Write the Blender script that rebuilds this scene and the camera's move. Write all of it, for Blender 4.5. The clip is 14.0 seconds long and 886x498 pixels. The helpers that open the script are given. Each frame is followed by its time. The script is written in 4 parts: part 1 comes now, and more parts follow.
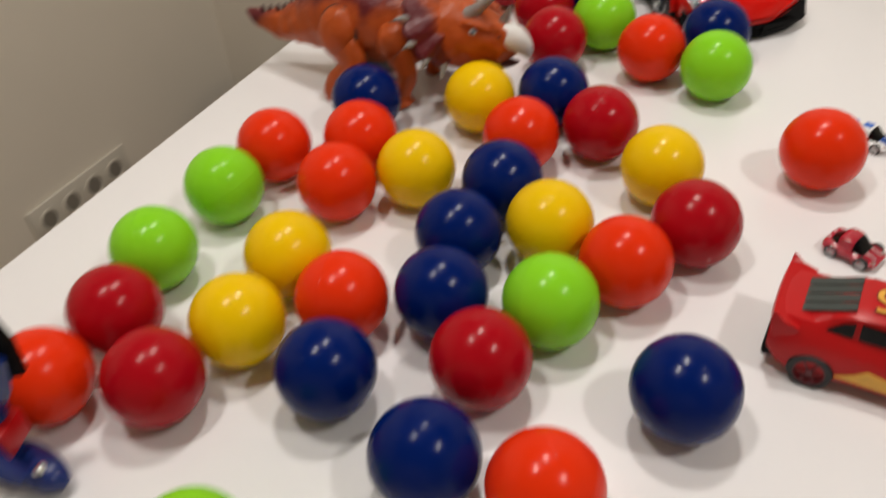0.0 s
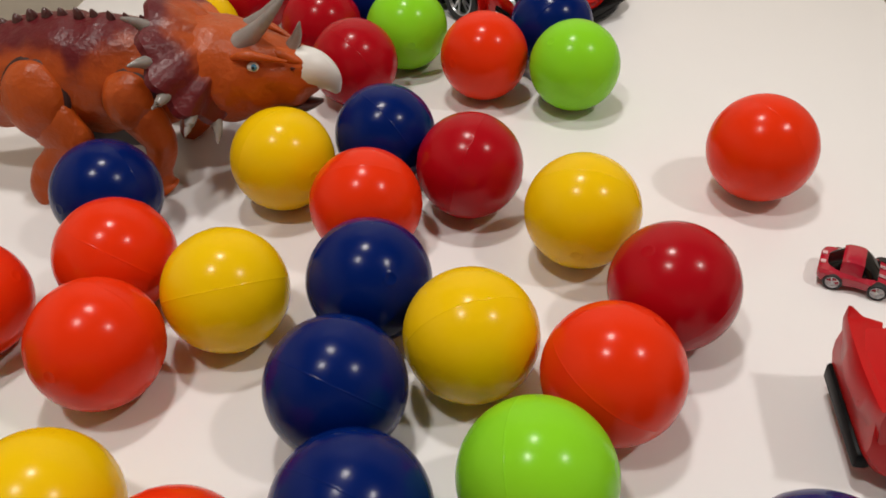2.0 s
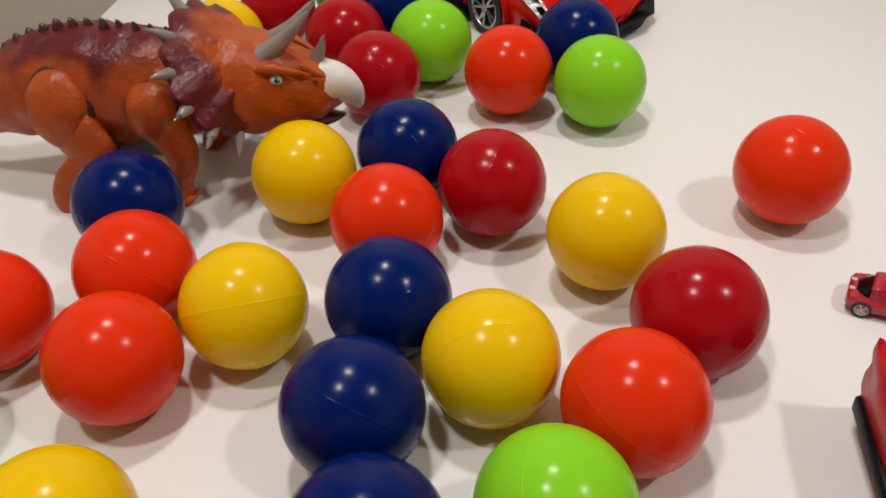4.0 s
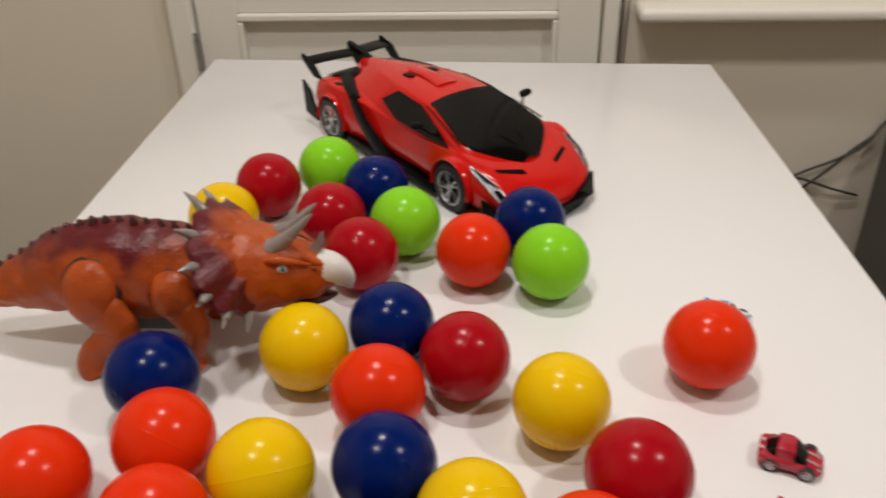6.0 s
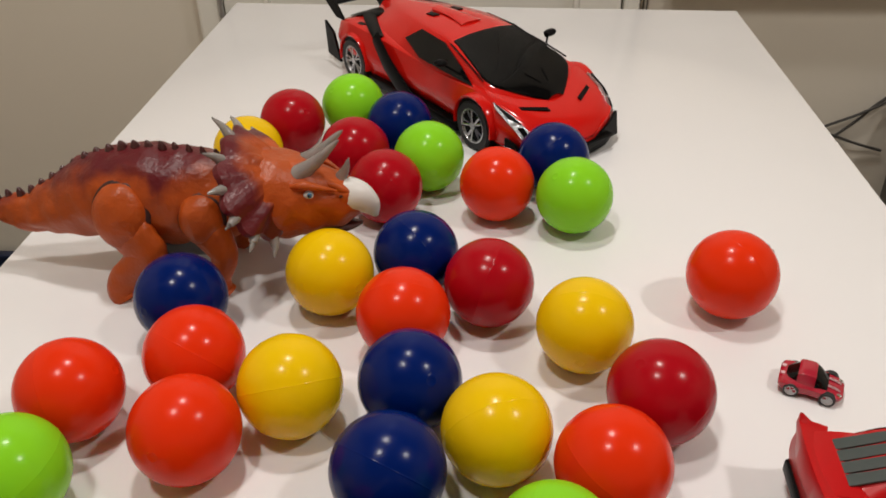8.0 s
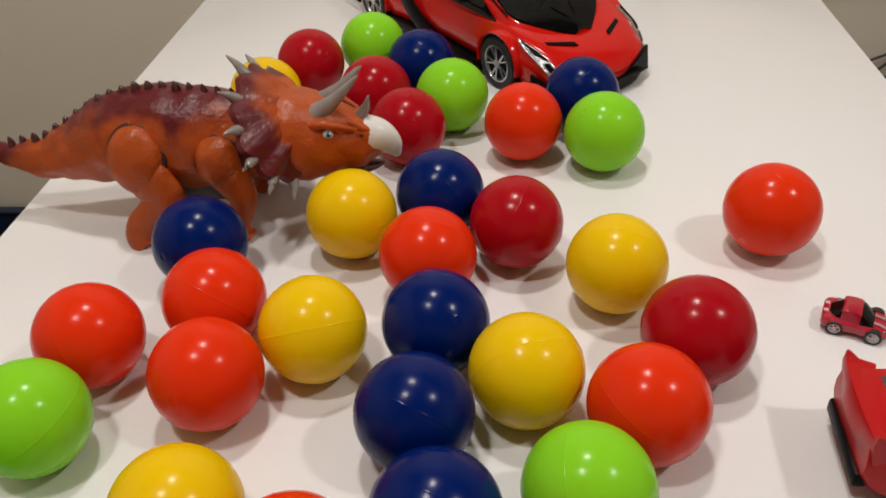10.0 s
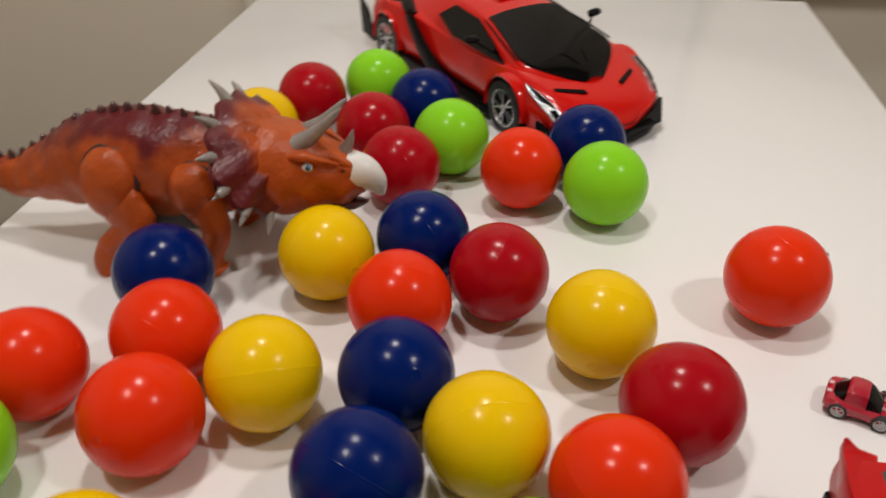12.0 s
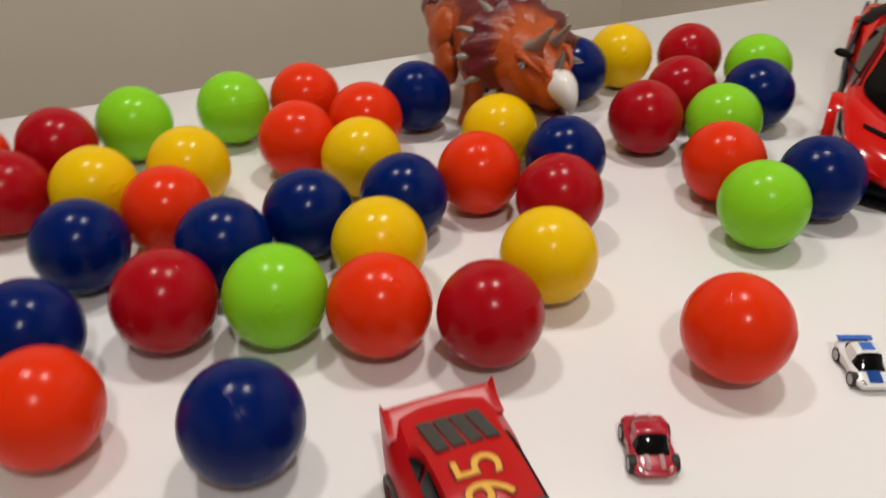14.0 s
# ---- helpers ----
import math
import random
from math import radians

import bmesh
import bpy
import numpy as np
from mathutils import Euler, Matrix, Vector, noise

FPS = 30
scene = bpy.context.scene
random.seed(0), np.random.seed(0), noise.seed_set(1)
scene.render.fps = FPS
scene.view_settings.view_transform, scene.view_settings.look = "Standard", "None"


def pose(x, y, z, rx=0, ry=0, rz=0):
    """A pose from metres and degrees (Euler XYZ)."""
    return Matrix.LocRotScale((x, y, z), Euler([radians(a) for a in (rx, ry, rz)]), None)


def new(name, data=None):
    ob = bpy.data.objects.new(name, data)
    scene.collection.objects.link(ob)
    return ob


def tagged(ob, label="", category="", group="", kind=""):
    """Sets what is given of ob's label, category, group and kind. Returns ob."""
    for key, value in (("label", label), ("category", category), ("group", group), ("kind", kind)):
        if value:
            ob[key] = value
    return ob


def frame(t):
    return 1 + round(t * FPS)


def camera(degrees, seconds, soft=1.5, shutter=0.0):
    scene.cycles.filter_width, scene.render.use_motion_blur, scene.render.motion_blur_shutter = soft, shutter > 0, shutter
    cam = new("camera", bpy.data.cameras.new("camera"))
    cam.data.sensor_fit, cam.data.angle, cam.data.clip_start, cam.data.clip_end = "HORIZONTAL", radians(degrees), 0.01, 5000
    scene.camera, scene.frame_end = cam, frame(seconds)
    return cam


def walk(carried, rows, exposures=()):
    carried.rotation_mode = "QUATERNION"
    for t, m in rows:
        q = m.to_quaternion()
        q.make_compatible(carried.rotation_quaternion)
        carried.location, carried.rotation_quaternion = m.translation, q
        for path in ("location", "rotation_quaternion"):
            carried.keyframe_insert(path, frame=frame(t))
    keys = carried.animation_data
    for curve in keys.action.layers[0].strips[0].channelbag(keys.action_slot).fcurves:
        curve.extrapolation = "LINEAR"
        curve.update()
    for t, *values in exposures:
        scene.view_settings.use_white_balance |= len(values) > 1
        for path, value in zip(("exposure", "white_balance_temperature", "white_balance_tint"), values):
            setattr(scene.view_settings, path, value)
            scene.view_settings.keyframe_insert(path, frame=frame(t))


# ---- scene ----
# camera: hand-held phone over the table, z = 0 is the table top
cam = camera(56.5, 14.0, soft=1.7, shutter=0.5)
PATH = [
    (0.0, 0.1140, -0.1065, 0.3822, 50.04, 4.71, 25.89),
    (0.2, 0.0965, -0.0786, 0.3793, 51.97, 4.53, 22.18),
    (0.5, 0.0664, -0.0481, 0.3857, 52.69, 3.63, 17.15),
    (0.7, 0.0328, -0.0246, 0.3790, 52.52, 3.47, 12.92),
    (1.0, 0.0000, -0.0000, 0.3535, 52.60, 3.43, 9.04),
    (1.5, -0.0222, 0.0428, 0.2929, 51.25, 3.02, 4.76),
    (2.0, -0.0206, 0.0575, 0.2862, 50.76, 3.12, 3.92),
    (2.5, -0.0195, 0.0725, 0.2830, 50.79, 3.70, 4.20),
    (5.0, -0.0304, 0.0396, 0.3092, 52.55, 2.16, 7.46),
    (5.5, -0.0540, 0.0178, 0.3336, 55.31, 1.50, 8.02),
    (5.8, -0.0462, 0.0174, 0.3562, 57.82, 1.87, 5.48),
    (6.0, -0.0355, 0.0146, 0.3710, 58.96, 1.15, 2.43),
    (6.5, -0.0282, -0.0019, 0.3664, 58.84, 0.70, 0.54),
    (7.0, -0.0360, -0.0014, 0.3609, 57.68, 0.72, 2.26),
    (7.5, -0.0410, -0.0026, 0.3554, 57.15, 0.72, 3.32),
    (10.0, -0.0433, 0.0079, 0.3340, 53.33, 2.81, 4.59),
    (10.5, -0.0472, 0.0242, 0.3040, 53.40, 1.91, 2.59),
    (11.0, -0.0596, 0.0493, 0.3046, 58.68, 2.77, -2.73),
    (11.5, -0.0618, 0.0435, 0.3047, 58.46, 2.44, -0.19),
    (12.0, -0.0144, 0.0383, 0.3122, 56.84, 1.06, 8.45),
    (12.3, 0.0681, 0.0464, 0.3169, 56.54, 2.24, 19.50),
    (12.5, 0.1084, 0.0496, 0.3200, 56.91, 1.12, 25.98),
    (12.7, 0.1565, 0.0439, 0.3213, 57.05, 0.43, 33.21),
    (13.0, 0.2203, 0.0533, 0.3243, 56.95, 0.58, 40.05),
    (13.3, 0.2693, 0.0890, 0.3322, 55.73, -0.58, 47.91),
    (13.5, 0.3038, 0.1235, 0.3329, 55.97, 0.55, 55.35),
    (13.7, 0.3316, 0.1565, 0.3300, 56.04, 0.58, 60.61),
    (14.0, 0.3726, 0.1779, 0.3092, 56.71, 0.32, 66.65),
]
walk(cam, [(t, pose(x, y, z, rx, ry, rz)) for t, x, y, z, rx, ry, rz in PATH], [(0.0, 0.0), (7.5, 0.0), (10.5, -0.05), (14.0, -0.05)])

# ---- light: evening room, ceiling downlights ----
world = bpy.data.worlds.new("room_world")
scene.world = world
world.use_nodes = True
world.node_tree.nodes["Background"].inputs[0].default_value = (1.0, 0.93, 0.84, 1)
world.node_tree.nodes["Background"].inputs[1].default_value = 0.05
CEILING = 1.70
LAMPS = [(-0.15, 0.72, 10.3), (-0.42, 0.0, 8.6), (1.15, 0.10, 12.0)]


def downlight_lamp(x, y, power):
    data = bpy.data.lights.new("downlight_bulb", "AREA")
    data.shape, data.size, data.energy, data.color = "DISK", 0.15, power, (1.0, 0.950, 0.888)
    ob = new("downlight_bulb", data)
    ob.matrix_world = pose(x, y, CEILING - 0.03)


for lx, ly, power in LAMPS:
    downlight_lamp(lx, ly, power)


# ---- materials ----
def material(name, colour, rough=0.4, metal=0.0, vary=0.08, scale=40.0, bump=0.0, bump_scale=200.0, coat=0.0, rough_vary=0.08, gloss=0.5):
    m = bpy.data.materials.new(name)
    m.use_nodes = True
    nt = m.node_tree
    b = nt.nodes["Principled BSDF"]
    tc = nt.nodes.new("ShaderNodeTexCoord")
    n = nt.nodes.new("ShaderNodeTexNoise")
    n.inputs["Scale"].default_value, n.inputs["Detail"].default_value = scale, 6
    nt.links.new(tc.outputs["Object"], n.inputs["Vector"])
    mix = nt.nodes.new("ShaderNodeMix")
    mix.data_type = "RGBA"
    mix.inputs[6].default_value = (*[c * (1 - vary) for c in colour], 1)
    mix.inputs[7].default_value = (*[min(1, c * (1 + vary)) for c in colour], 1)
    nt.links.new(n.outputs["Fac"], mix.inputs[0])
    nt.links.new(mix.outputs[2], b.inputs["Base Color"])
    r = nt.nodes.new("ShaderNodeMapRange")
    r.inputs[3].default_value, r.inputs[4].default_value = max(0.02, rough - rough_vary), rough + rough_vary
    nt.links.new(n.outputs["Fac"], r.inputs[0])
    nt.links.new(r.outputs[0], b.inputs["Roughness"])
    b.inputs["Metallic"].default_value = metal
    b.inputs["Specular IOR Level"].default_value = gloss
    b.inputs["Coat Weight"].default_value = coat
    if bump:
        n2 = nt.nodes.new("ShaderNodeTexNoise")
        n2.inputs["Scale"].default_value, n2.inputs["Detail"].default_value = bump_scale, 4
        nt.links.new(tc.outputs["Object"], n2.inputs["Vector"])
        bp = nt.nodes.new("ShaderNodeBump")
        bp.inputs["Strength"].default_value, bp.inputs["Distance"].default_value = bump, 0.001
        nt.links.new(n2.outputs["Fac"], bp.inputs["Height"])
        nt.links.new(bp.outputs[0], b.inputs["Normal"])
    return m


def hide_material(name):
    """Toy dinosaur skin: orange plastic, wine-red spray along the back, wrinkled relief."""
    m = material(name, (0.41, 0.068, 0.008), 0.37, vary=0.22, scale=45, bump=0.75, bump_scale=75, gloss=0.36)
    m.node_tree.nodes["Bump"].inputs["Distance"].default_value = 0.0026
    nt = m.node_tree
    b = nt.nodes["Principled BSDF"]
    base = b.inputs["Base Color"].links[0].from_socket
    tc = nt.nodes.new("ShaderNodeTexCoord")
    fold = nt.nodes.new("ShaderNodeTexVoronoi")
    fold.feature = "DISTANCE_TO_EDGE"
    fold.inputs["Scale"].default_value = 240
    nt.links.new(tc.outputs["Object"], fold.inputs["Vector"])
    fine = nt.nodes.new("ShaderNodeBump")
    fine.inputs["Strength"].default_value, fine.inputs["Distance"].default_value = 0.22, 0.0012
    nt.links.new(fold.outputs["Distance"], fine.inputs["Height"])
    nt.links.new(nt.nodes["Bump"].outputs[0], fine.inputs["Normal"])
    nt.links.new(fine.outputs[0], b.inputs["Normal"])
    att = nt.nodes.new("ShaderNodeAttribute")
    att.attribute_name = "spray"
    n = nt.nodes.new("ShaderNodeTexNoise")
    n.inputs["Scale"].default_value, n.inputs["Detail"].default_value = 60, 5
    nt.links.new(tc.outputs["Object"], n.inputs["Vector"])
    add = nt.nodes.new("ShaderNodeMath")
    add.operation = "MULTIPLY_ADD"
    nt.links.new(n.outputs["Fac"], add.inputs[0])
    add.inputs[1].default_value = 0.7
    nt.links.new(att.outputs["Fac"], add.inputs[2])
    ramp = nt.nodes.new("ShaderNodeMapRange")
    ramp.interpolation_type = "SMOOTHSTEP"
    ramp.inputs[1].default_value, ramp.inputs[2].default_value = 0.65, 1.15
    nt.links.new(add.outputs[0], ramp.inputs[0])
    mix = nt.nodes.new("ShaderNodeMix")
    mix.data_type = "RGBA"
    nt.links.new(ramp.outputs[0], mix.inputs[0])
    nt.links.new(base, mix.inputs[6])
    mix.inputs[7].default_value = (0.105, 0.006, 0.010, 1)
    nt.links.new(mix.outputs[2], b.inputs["Base Color"])
    return m


M = {
    "table": material("white_laminate", (0.82, 0.805, 0.815), 0.20, vary=0.015, scale=6, bump=0.02, bump_scale=90, rough_vary=0.05),
    "edge": material("white_edge_band", (0.74, 0.73, 0.71), 0.4, vary=0.03),
    "wall": material("cream_wall_paint", (0.75, 0.69, 0.595), 0.75, vary=0.03, scale=5, bump=0.08, bump_scale=350),
    "joinery": material("white_gloss_joinery", (0.83, 0.805, 0.74), 0.45, vary=0.03, scale=9),
    "floor": material("brown_floor", (0.13, 0.075, 0.04), 0.5, vary=0.3, scale=8),
    "ceiling": material("white_ceiling_paint", (0.50, 0.49, 0.46), 0.8, vary=0.02, scale=5),
    "red": material("crimson_ball_plastic", (0.37, 0.003, 0.009), 0.20, vary=0.05, scale=30, bump=0.10, bump_scale=60, rough_vary=0.07, gloss=0.16),
    "orange": material("orange_red_ball_plastic", (0.74, 0.031, 0.004), 0.20, vary=0.05, scale=30, bump=0.10, bump_scale=60, rough_vary=0.07, gloss=0.16),
    "yellow": material("yellow_ball_plastic", (0.81, 0.51, 0.002), 0.20, vary=0.05, scale=30, bump=0.10, bump_scale=60, rough_vary=0.07, gloss=0.16),
    "lime": material("lime_ball_plastic", (0.235, 0.62, 0.018), 0.20, vary=0.05, scale=30, bump=0.10, bump_scale=60, rough_vary=0.07, gloss=0.16),
    "blue": material("navy_ball_plastic", (0.0003, 0.0100, 0.105), 0.20, vary=0.05, scale=30, bump=0.10, bump_scale=60, rough_vary=0.07, gloss=0.15),
    "hide": hide_material("toy_dinosaur_skin"),
    "horn": material("grey_rubber_horn", (0.42, 0.39, 0.37), 0.18, vary=0.35, scale=90, bump=0.3),
    "beak": material("white_beak_plastic", (0.72, 0.70, 0.68), 0.35, vary=0.06),
    "mouth": material("dark_red_mouth", (0.07, 0.012, 0.010), 0.4, vary=0.2),
    "joint": material("dark_joint_gap", (0.035, 0.008, 0.006), 0.6, vary=0.2),
    "spike": material("wine_spike_plastic", (0.06, 0.014, 0.014), 0.3, vary=0.3),
    "car_red": material("red_car_paint", (0.58, 0.008, 0.005), 0.13, vary=0.03, coat=0.0, rough_vary=0.03, gloss=0.34),
    "black": material("black_plastic", (0.0035, 0.0035, 0.0038), 0.34, vary=0.3, gloss=0.06),
    "tint": material("dark_tinted_window", (0.004, 0.004, 0.0045), 0.07, vary=0.2, rough_vary=0.03, gloss=0.24),
    "silver": material("silver_wheel_rim", (0.50, 0.50, 0.51), 0.28, 0.85, vary=0.15),
    "chrome": material("chrome_lamp", (0.75, 0.75, 0.78), 0.12, 1.0, vary=0.1),
    "lamp_glass": material("toy_headlight_foil", (0.50, 0.50, 0.52), 0.22, 0.85, vary=0.35, scale=160, bump=0.6, bump_scale=500),
    "tyre": material("black_rubber_tyre", (0.012, 0.012, 0.013), 0.6, vary=0.3),
    "toy_red": material("glossy_toy_red", (0.47, 0.005, 0.007), 0.30, vary=0.08, rough_vary=0.06, gloss=0.28),
    "mini_red": material("crimson_mini_car_paint", (0.40, 0.010, 0.030), 0.22, vary=0.06, coat=0.5),
    "toy_white": material("white_toy_paint", (0.78, 0.78, 0.78), 0.25, vary=0.04),
    "toy_blue": material("blue_toy_paint", (0.02, 0.13, 0.55), 0.3, vary=0.1),
    "decal_grey": material("grey_green_decal", (0.036, 0.048, 0.045), 0.45, vary=0.1),
    "decal_yellow": material("yellow_decal", (0.75, 0.40, 0.05), 0.4, vary=0.2, scale=200),
    "number_edge": material("dark_red_number_edge", (0.16, 0.006, 0.006), 0.4, vary=0.1),
    "decal_pink": material("pale_stripe_decal", (0.70, 0.45, 0.48), 0.35, vary=0.1),
    "rim_red": material("dark_red_rim", (0.13, 0.006, 0.012), 0.35, vary=0.1),
    "eye_white": material("eye_white", (0.65, 0.68, 0.70), 0.2, vary=0.02),
    "eye_blue": material("eye_iris_blue", (0.06, 0.22, 0.40), 0.2, vary=0.1),
    "box": material("dark_grey_box", (0.085, 0.082, 0.073), 0.5, vary=0.12, scale=14),
    "cable": material("dark_grey_cable", (0.06, 0.055, 0.05), 0.5, vary=0.2),
    "socket": material("white_socket_plate", (0.62, 0.58, 0.50), 0.4, vary=0.03),
    # plate colour darkened to carry the shade inside the socket wells
    "socket_shade": material("shaded_socket_well", (0.22, 0.20, 0.17), 0.5, vary=0.05),
    "figure_blue": material("dark_blue_toy_plastic", (0.008, 0.022, 0.13), 0.25, vary=0.3, scale=60),
    "tub_blue": material("blue_tub_plastic", (0.010, 0.018, 0.050), 0.4, vary=0.3),
    "paper": material("brown_bag", (0.17, 0.105, 0.06), 0.7, vary=0.4, scale=30, bump=0.4),
    "bulb": material("warm_lamp_glass", (0.9, 0.85, 0.75), 0.3),
}
M["horn"].node_tree.nodes["Principled BSDF"].inputs["Transmission Weight"].default_value = 0.45
M["bulb"].node_tree.nodes["Principled BSDF"].inputs["Emission Color"].default_value = (1.0, 0.9, 0.77, 1)
M["bulb"].node_tree.nodes["Principled BSDF"].inputs["Emission Strength"].default_value = 2.0


# ---- mesh helpers ----
def mesh_object(name, bm, mat, smooth=True):
    bmesh.ops.recalc_face_normals(bm, faces=bm.faces)
    me = bpy.data.meshes.new(name)
    bm.to_mesh(me)
    bm.free()
    me.materials.append(mat)
    if smooth:
        me.shade_smooth()
        me.set_sharp_from_angle(angle=radians(38))
    return new(name, me)


def part(name, bm, mat, parent, label="", smooth=True, m=None):
    ob = mesh_object(name, bm, mat, smooth)
    ob.parent = parent
    if m is not None:
        ob.matrix_basis = m
    return tagged(ob, label)


def thing(name, label, category, m=None, group="", kind=""):
    ob = new(name)
    ob.empty_display_size = 0.02
    if m is not None:
        ob.matrix_basis = m
    return tagged(ob, label, category, group, kind)


def box(bm, lo, hi, bevel=0.0, seg=2):
    r = bmesh.ops.create_cube(bm, size=1)
    vs = r["verts"]
    for v in vs:
        v.co = Vector([lo[i] + (v.co[i] + 0.5) * (hi[i] - lo[i]) for i in range(3)])
    if bevel:
        es = list({e for v in vs for e in v.link_edges})
        bmesh.ops.bevel(bm, geom=es, offset=bevel, segments=seg, affect="EDGES", profile=0.5)
    return bm


def box_bm(lo, hi, bevel=0.0, seg=2):
    return box(bmesh.new(), lo, hi, bevel, seg)


def loft(bm, rings, close_ends=True):
    """Skin over rings of equal length (lists of points)."""
    made = [[bm.verts.new(p) for p in ring] for ring in rings]
    n = len(made[0])
    for a, b in zip(made, made[1:]):
        for i in range(n):
            bm.faces.new((a[i], a[(i + 1) % n], b[(i + 1) % n], b[i]))
    if close_ends:
        bm.faces.new(made[0][::-1])
        bm.faces.new(made[-1])
    return bm


def smooth_track(keys, steps):
    """Catmull-Rom between keys (tuples of equal length)."""
    out = []
    k = [np.array(q, float) for q in keys]
    for i in range(len(k) - 1):
        p0, p1, p2, p3 = k[max(i - 1, 0)], k[i], k[i + 1], k[min(i + 2, len(k) - 1)]
        for s in range(steps):
            u = s / steps
            out.append(0.5 * (2 * p1 + (p2 - p0) * u + (2 * p0 - 5 * p1 + 4 * p2 - p3) * u * u + (3 * p1 - p0 - 3 * p2 + p3) * u ** 3))
    out.append(k[-1])
    return out


def tube(bm, keys, steps=4, n=16, lumps=0.0, seed=0):
    """Organic limb: keys are (x, y, z, side radius, up radius)."""
    track = smooth_track(keys, steps)
    rings = []
    for i, q in enumerate(track):
        a, b = track[max(i - 1, 0)][:3], track[min(i + 1, len(track) - 1)][:3]
        t = Vector(b - a).normalized()
        ref = Vector((0, 1, 0)) if abs(t.y) < 0.9 else Vector((1, 0, 0))
        side = (ref - t * ref.dot(t)).normalized()
        up = t.cross(side)
        ring = []
        for j in range(n):
            an = 2 * math.pi * j / n
            p = Vector(q[:3]) + side * (max(q[3], 0.0003) * math.cos(an)) + up * (max(q[4], 0.0003) * math.sin(an))
            if lumps:
                p += (p - Vector(q[:3])).normalized() * lumps * noise.noise(p * 90 + Vector((seed, 0, 0)))
            ring.append(p)
        rings.append(ring)
    return loft(bm, rings)


def tube_bm(keys, **kw):
    return tube(bmesh.new(), keys, **kw)


def cone_bm(base, tip, r, bend=(0, 0, 0), n=12):
    b, t, c = Vector(base), Vector(tip), Vector(bend)
    return tube_bm([(*b, r, r), (*(b.lerp(t, 0.5) + c), r * 0.62, r * 0.62), (*b.lerp(t, 0.88), r * 0.26, r * 0.26), (*t, 0.0004, 0.0004)], steps=3, n=n)


def cylinder(bm, centre, axis, r, depth, n=32, r2=None):
    r2 = r if r2 is None else r2
    res = bmesh.ops.create_cone(bm, cap_ends=True, segments=n, radius1=r, radius2=r2, depth=depth)
    turn = Vector(axis).to_track_quat("Z", "Y").to_matrix().to_4x4()
    bmesh.ops.transform(bm, matrix=Matrix.Translation(centre) @ turn, verts=res["verts"])
    return bm


def lathe_bm(profile, n=40):
    """Spin (radius, height) pairs about y."""
    bm = bmesh.new()
    rings = [[Vector((r * math.cos(2 * math.pi * i / n), h, r * math.sin(2 * math.pi * i / n))) for i in range(n)] for r, h in profile]
    return loft(bm, rings, True)


def sheet_bm(points, thick, normal=(0, 0, 1)):
    """A flat polygon with thickness."""
    bm = bmesh.new()
    nv = Vector(normal).normalized() * thick
    low = [bm.verts.new(Vector(p)) for p in points]
    top = [bm.verts.new(Vector(p) + nv) for p in points]
    bm.faces.new(low[::-1])
    bm.faces.new(top)
    for i in range(len(points)):
        j = (i + 1) % len(points)
        bm.faces.new((low[i], low[j], top[j], top[i]))
    return bm


# ---- the room ----
FLOOR = -0.74
WALL_X, WALL_Y = -1.34, 1.40


def structure(name, bm, mat, label, category, smooth=False):
    return tagged(mesh_object(name, bm, mat, smooth), label, category, kind="structure")


structure("floor", box_bm((-1.44, -1.7, FLOOR - 0.05), (2.3, 1.5, FLOOR)), M["floor"], "dark brown floor below the table", "floor")
structure("wall_west", box_bm((WALL_X - 0.1, -1.6, FLOOR), (WALL_X, WALL_Y + 0.1, CEILING + 0.1)), M["wall"], "plain cream painted wall beside the table", "wall")
structure("wall_north", box_bm((WALL_X, WALL_Y, FLOOR), (2.2, WALL_Y + 0.1, CEILING + 0.1)), M["wall"], "cream painted wall behind the table", "wall")
structure("wall_east", box_bm((2.2, -1.6, FLOOR), (2.3, WALL_Y + 0.1, CEILING + 0.1)), M["wall"], "plain cream wall across the room", "wall")
structure("wall_south", box_bm((WALL_X, -1.7, FLOOR), (2.2, -1.6, CEILING + 0.1)), M["wall"], "plain cream wall behind the camera", "wall")
structure("ceiling", box_bm((WALL_X, -1.6, CEILING), (2.2, WALL_Y, CEILING + 0.1)), M["ceiling"], "plain white painted ceiling", "ceiling")

# panelled door behind the table
door = thing("door_1", "white panelled door closed behind the table", "door", kind="structure")
DY = WALL_Y
part("frame", box_bm((-0.560, DY - 0.032, FLOOR), (-0.518, DY, 1.29), 0.006), M["joinery"], door, smooth=False)
part("frame", box_bm((0.162, DY - 0.032, FLOOR), (0.188, DY, 1.29), 0.006), M["joinery"], door, smooth=False)
part("frame", box_bm((-0.560, DY - 0.032, 1.29), (0.188, DY, 1.33), 0.006), M["joinery"], door, smooth=False)
part("stile", box_bm((-0.514, DY - 0.024, FLOOR + 0.01), (-0.444, DY, 1.285), 0.003), M["joinery"], door, smooth=False)
part("stile", box_bm((0.088, DY - 0.024, FLOOR + 0.01), (0.158, DY, 1.285), 0.003), M["joinery"], door, smooth=False)
part("rail", box_bm((-0.444, DY - 0.024, 0.006), (0.088, DY, 0.12), 0.003), M["joinery"], door, smooth=False)
part("moulding", box_bm((-0.444, DY - 0.030, -0.008), (0.088, DY - 0.008, 0.006), 0.004), M["joinery"], door, smooth=False)
part("moulding", box_bm((-0.444, DY - 0.030, -0.62), (-0.435, DY - 0.008, -0.008), 0.003), M["joinery"], door, smooth=False)
part("moulding", box_bm((0.079, DY - 0.030, -0.62), (0.088, DY - 0.008, -0.008), 0.003), M["joinery"], door, smooth=False)
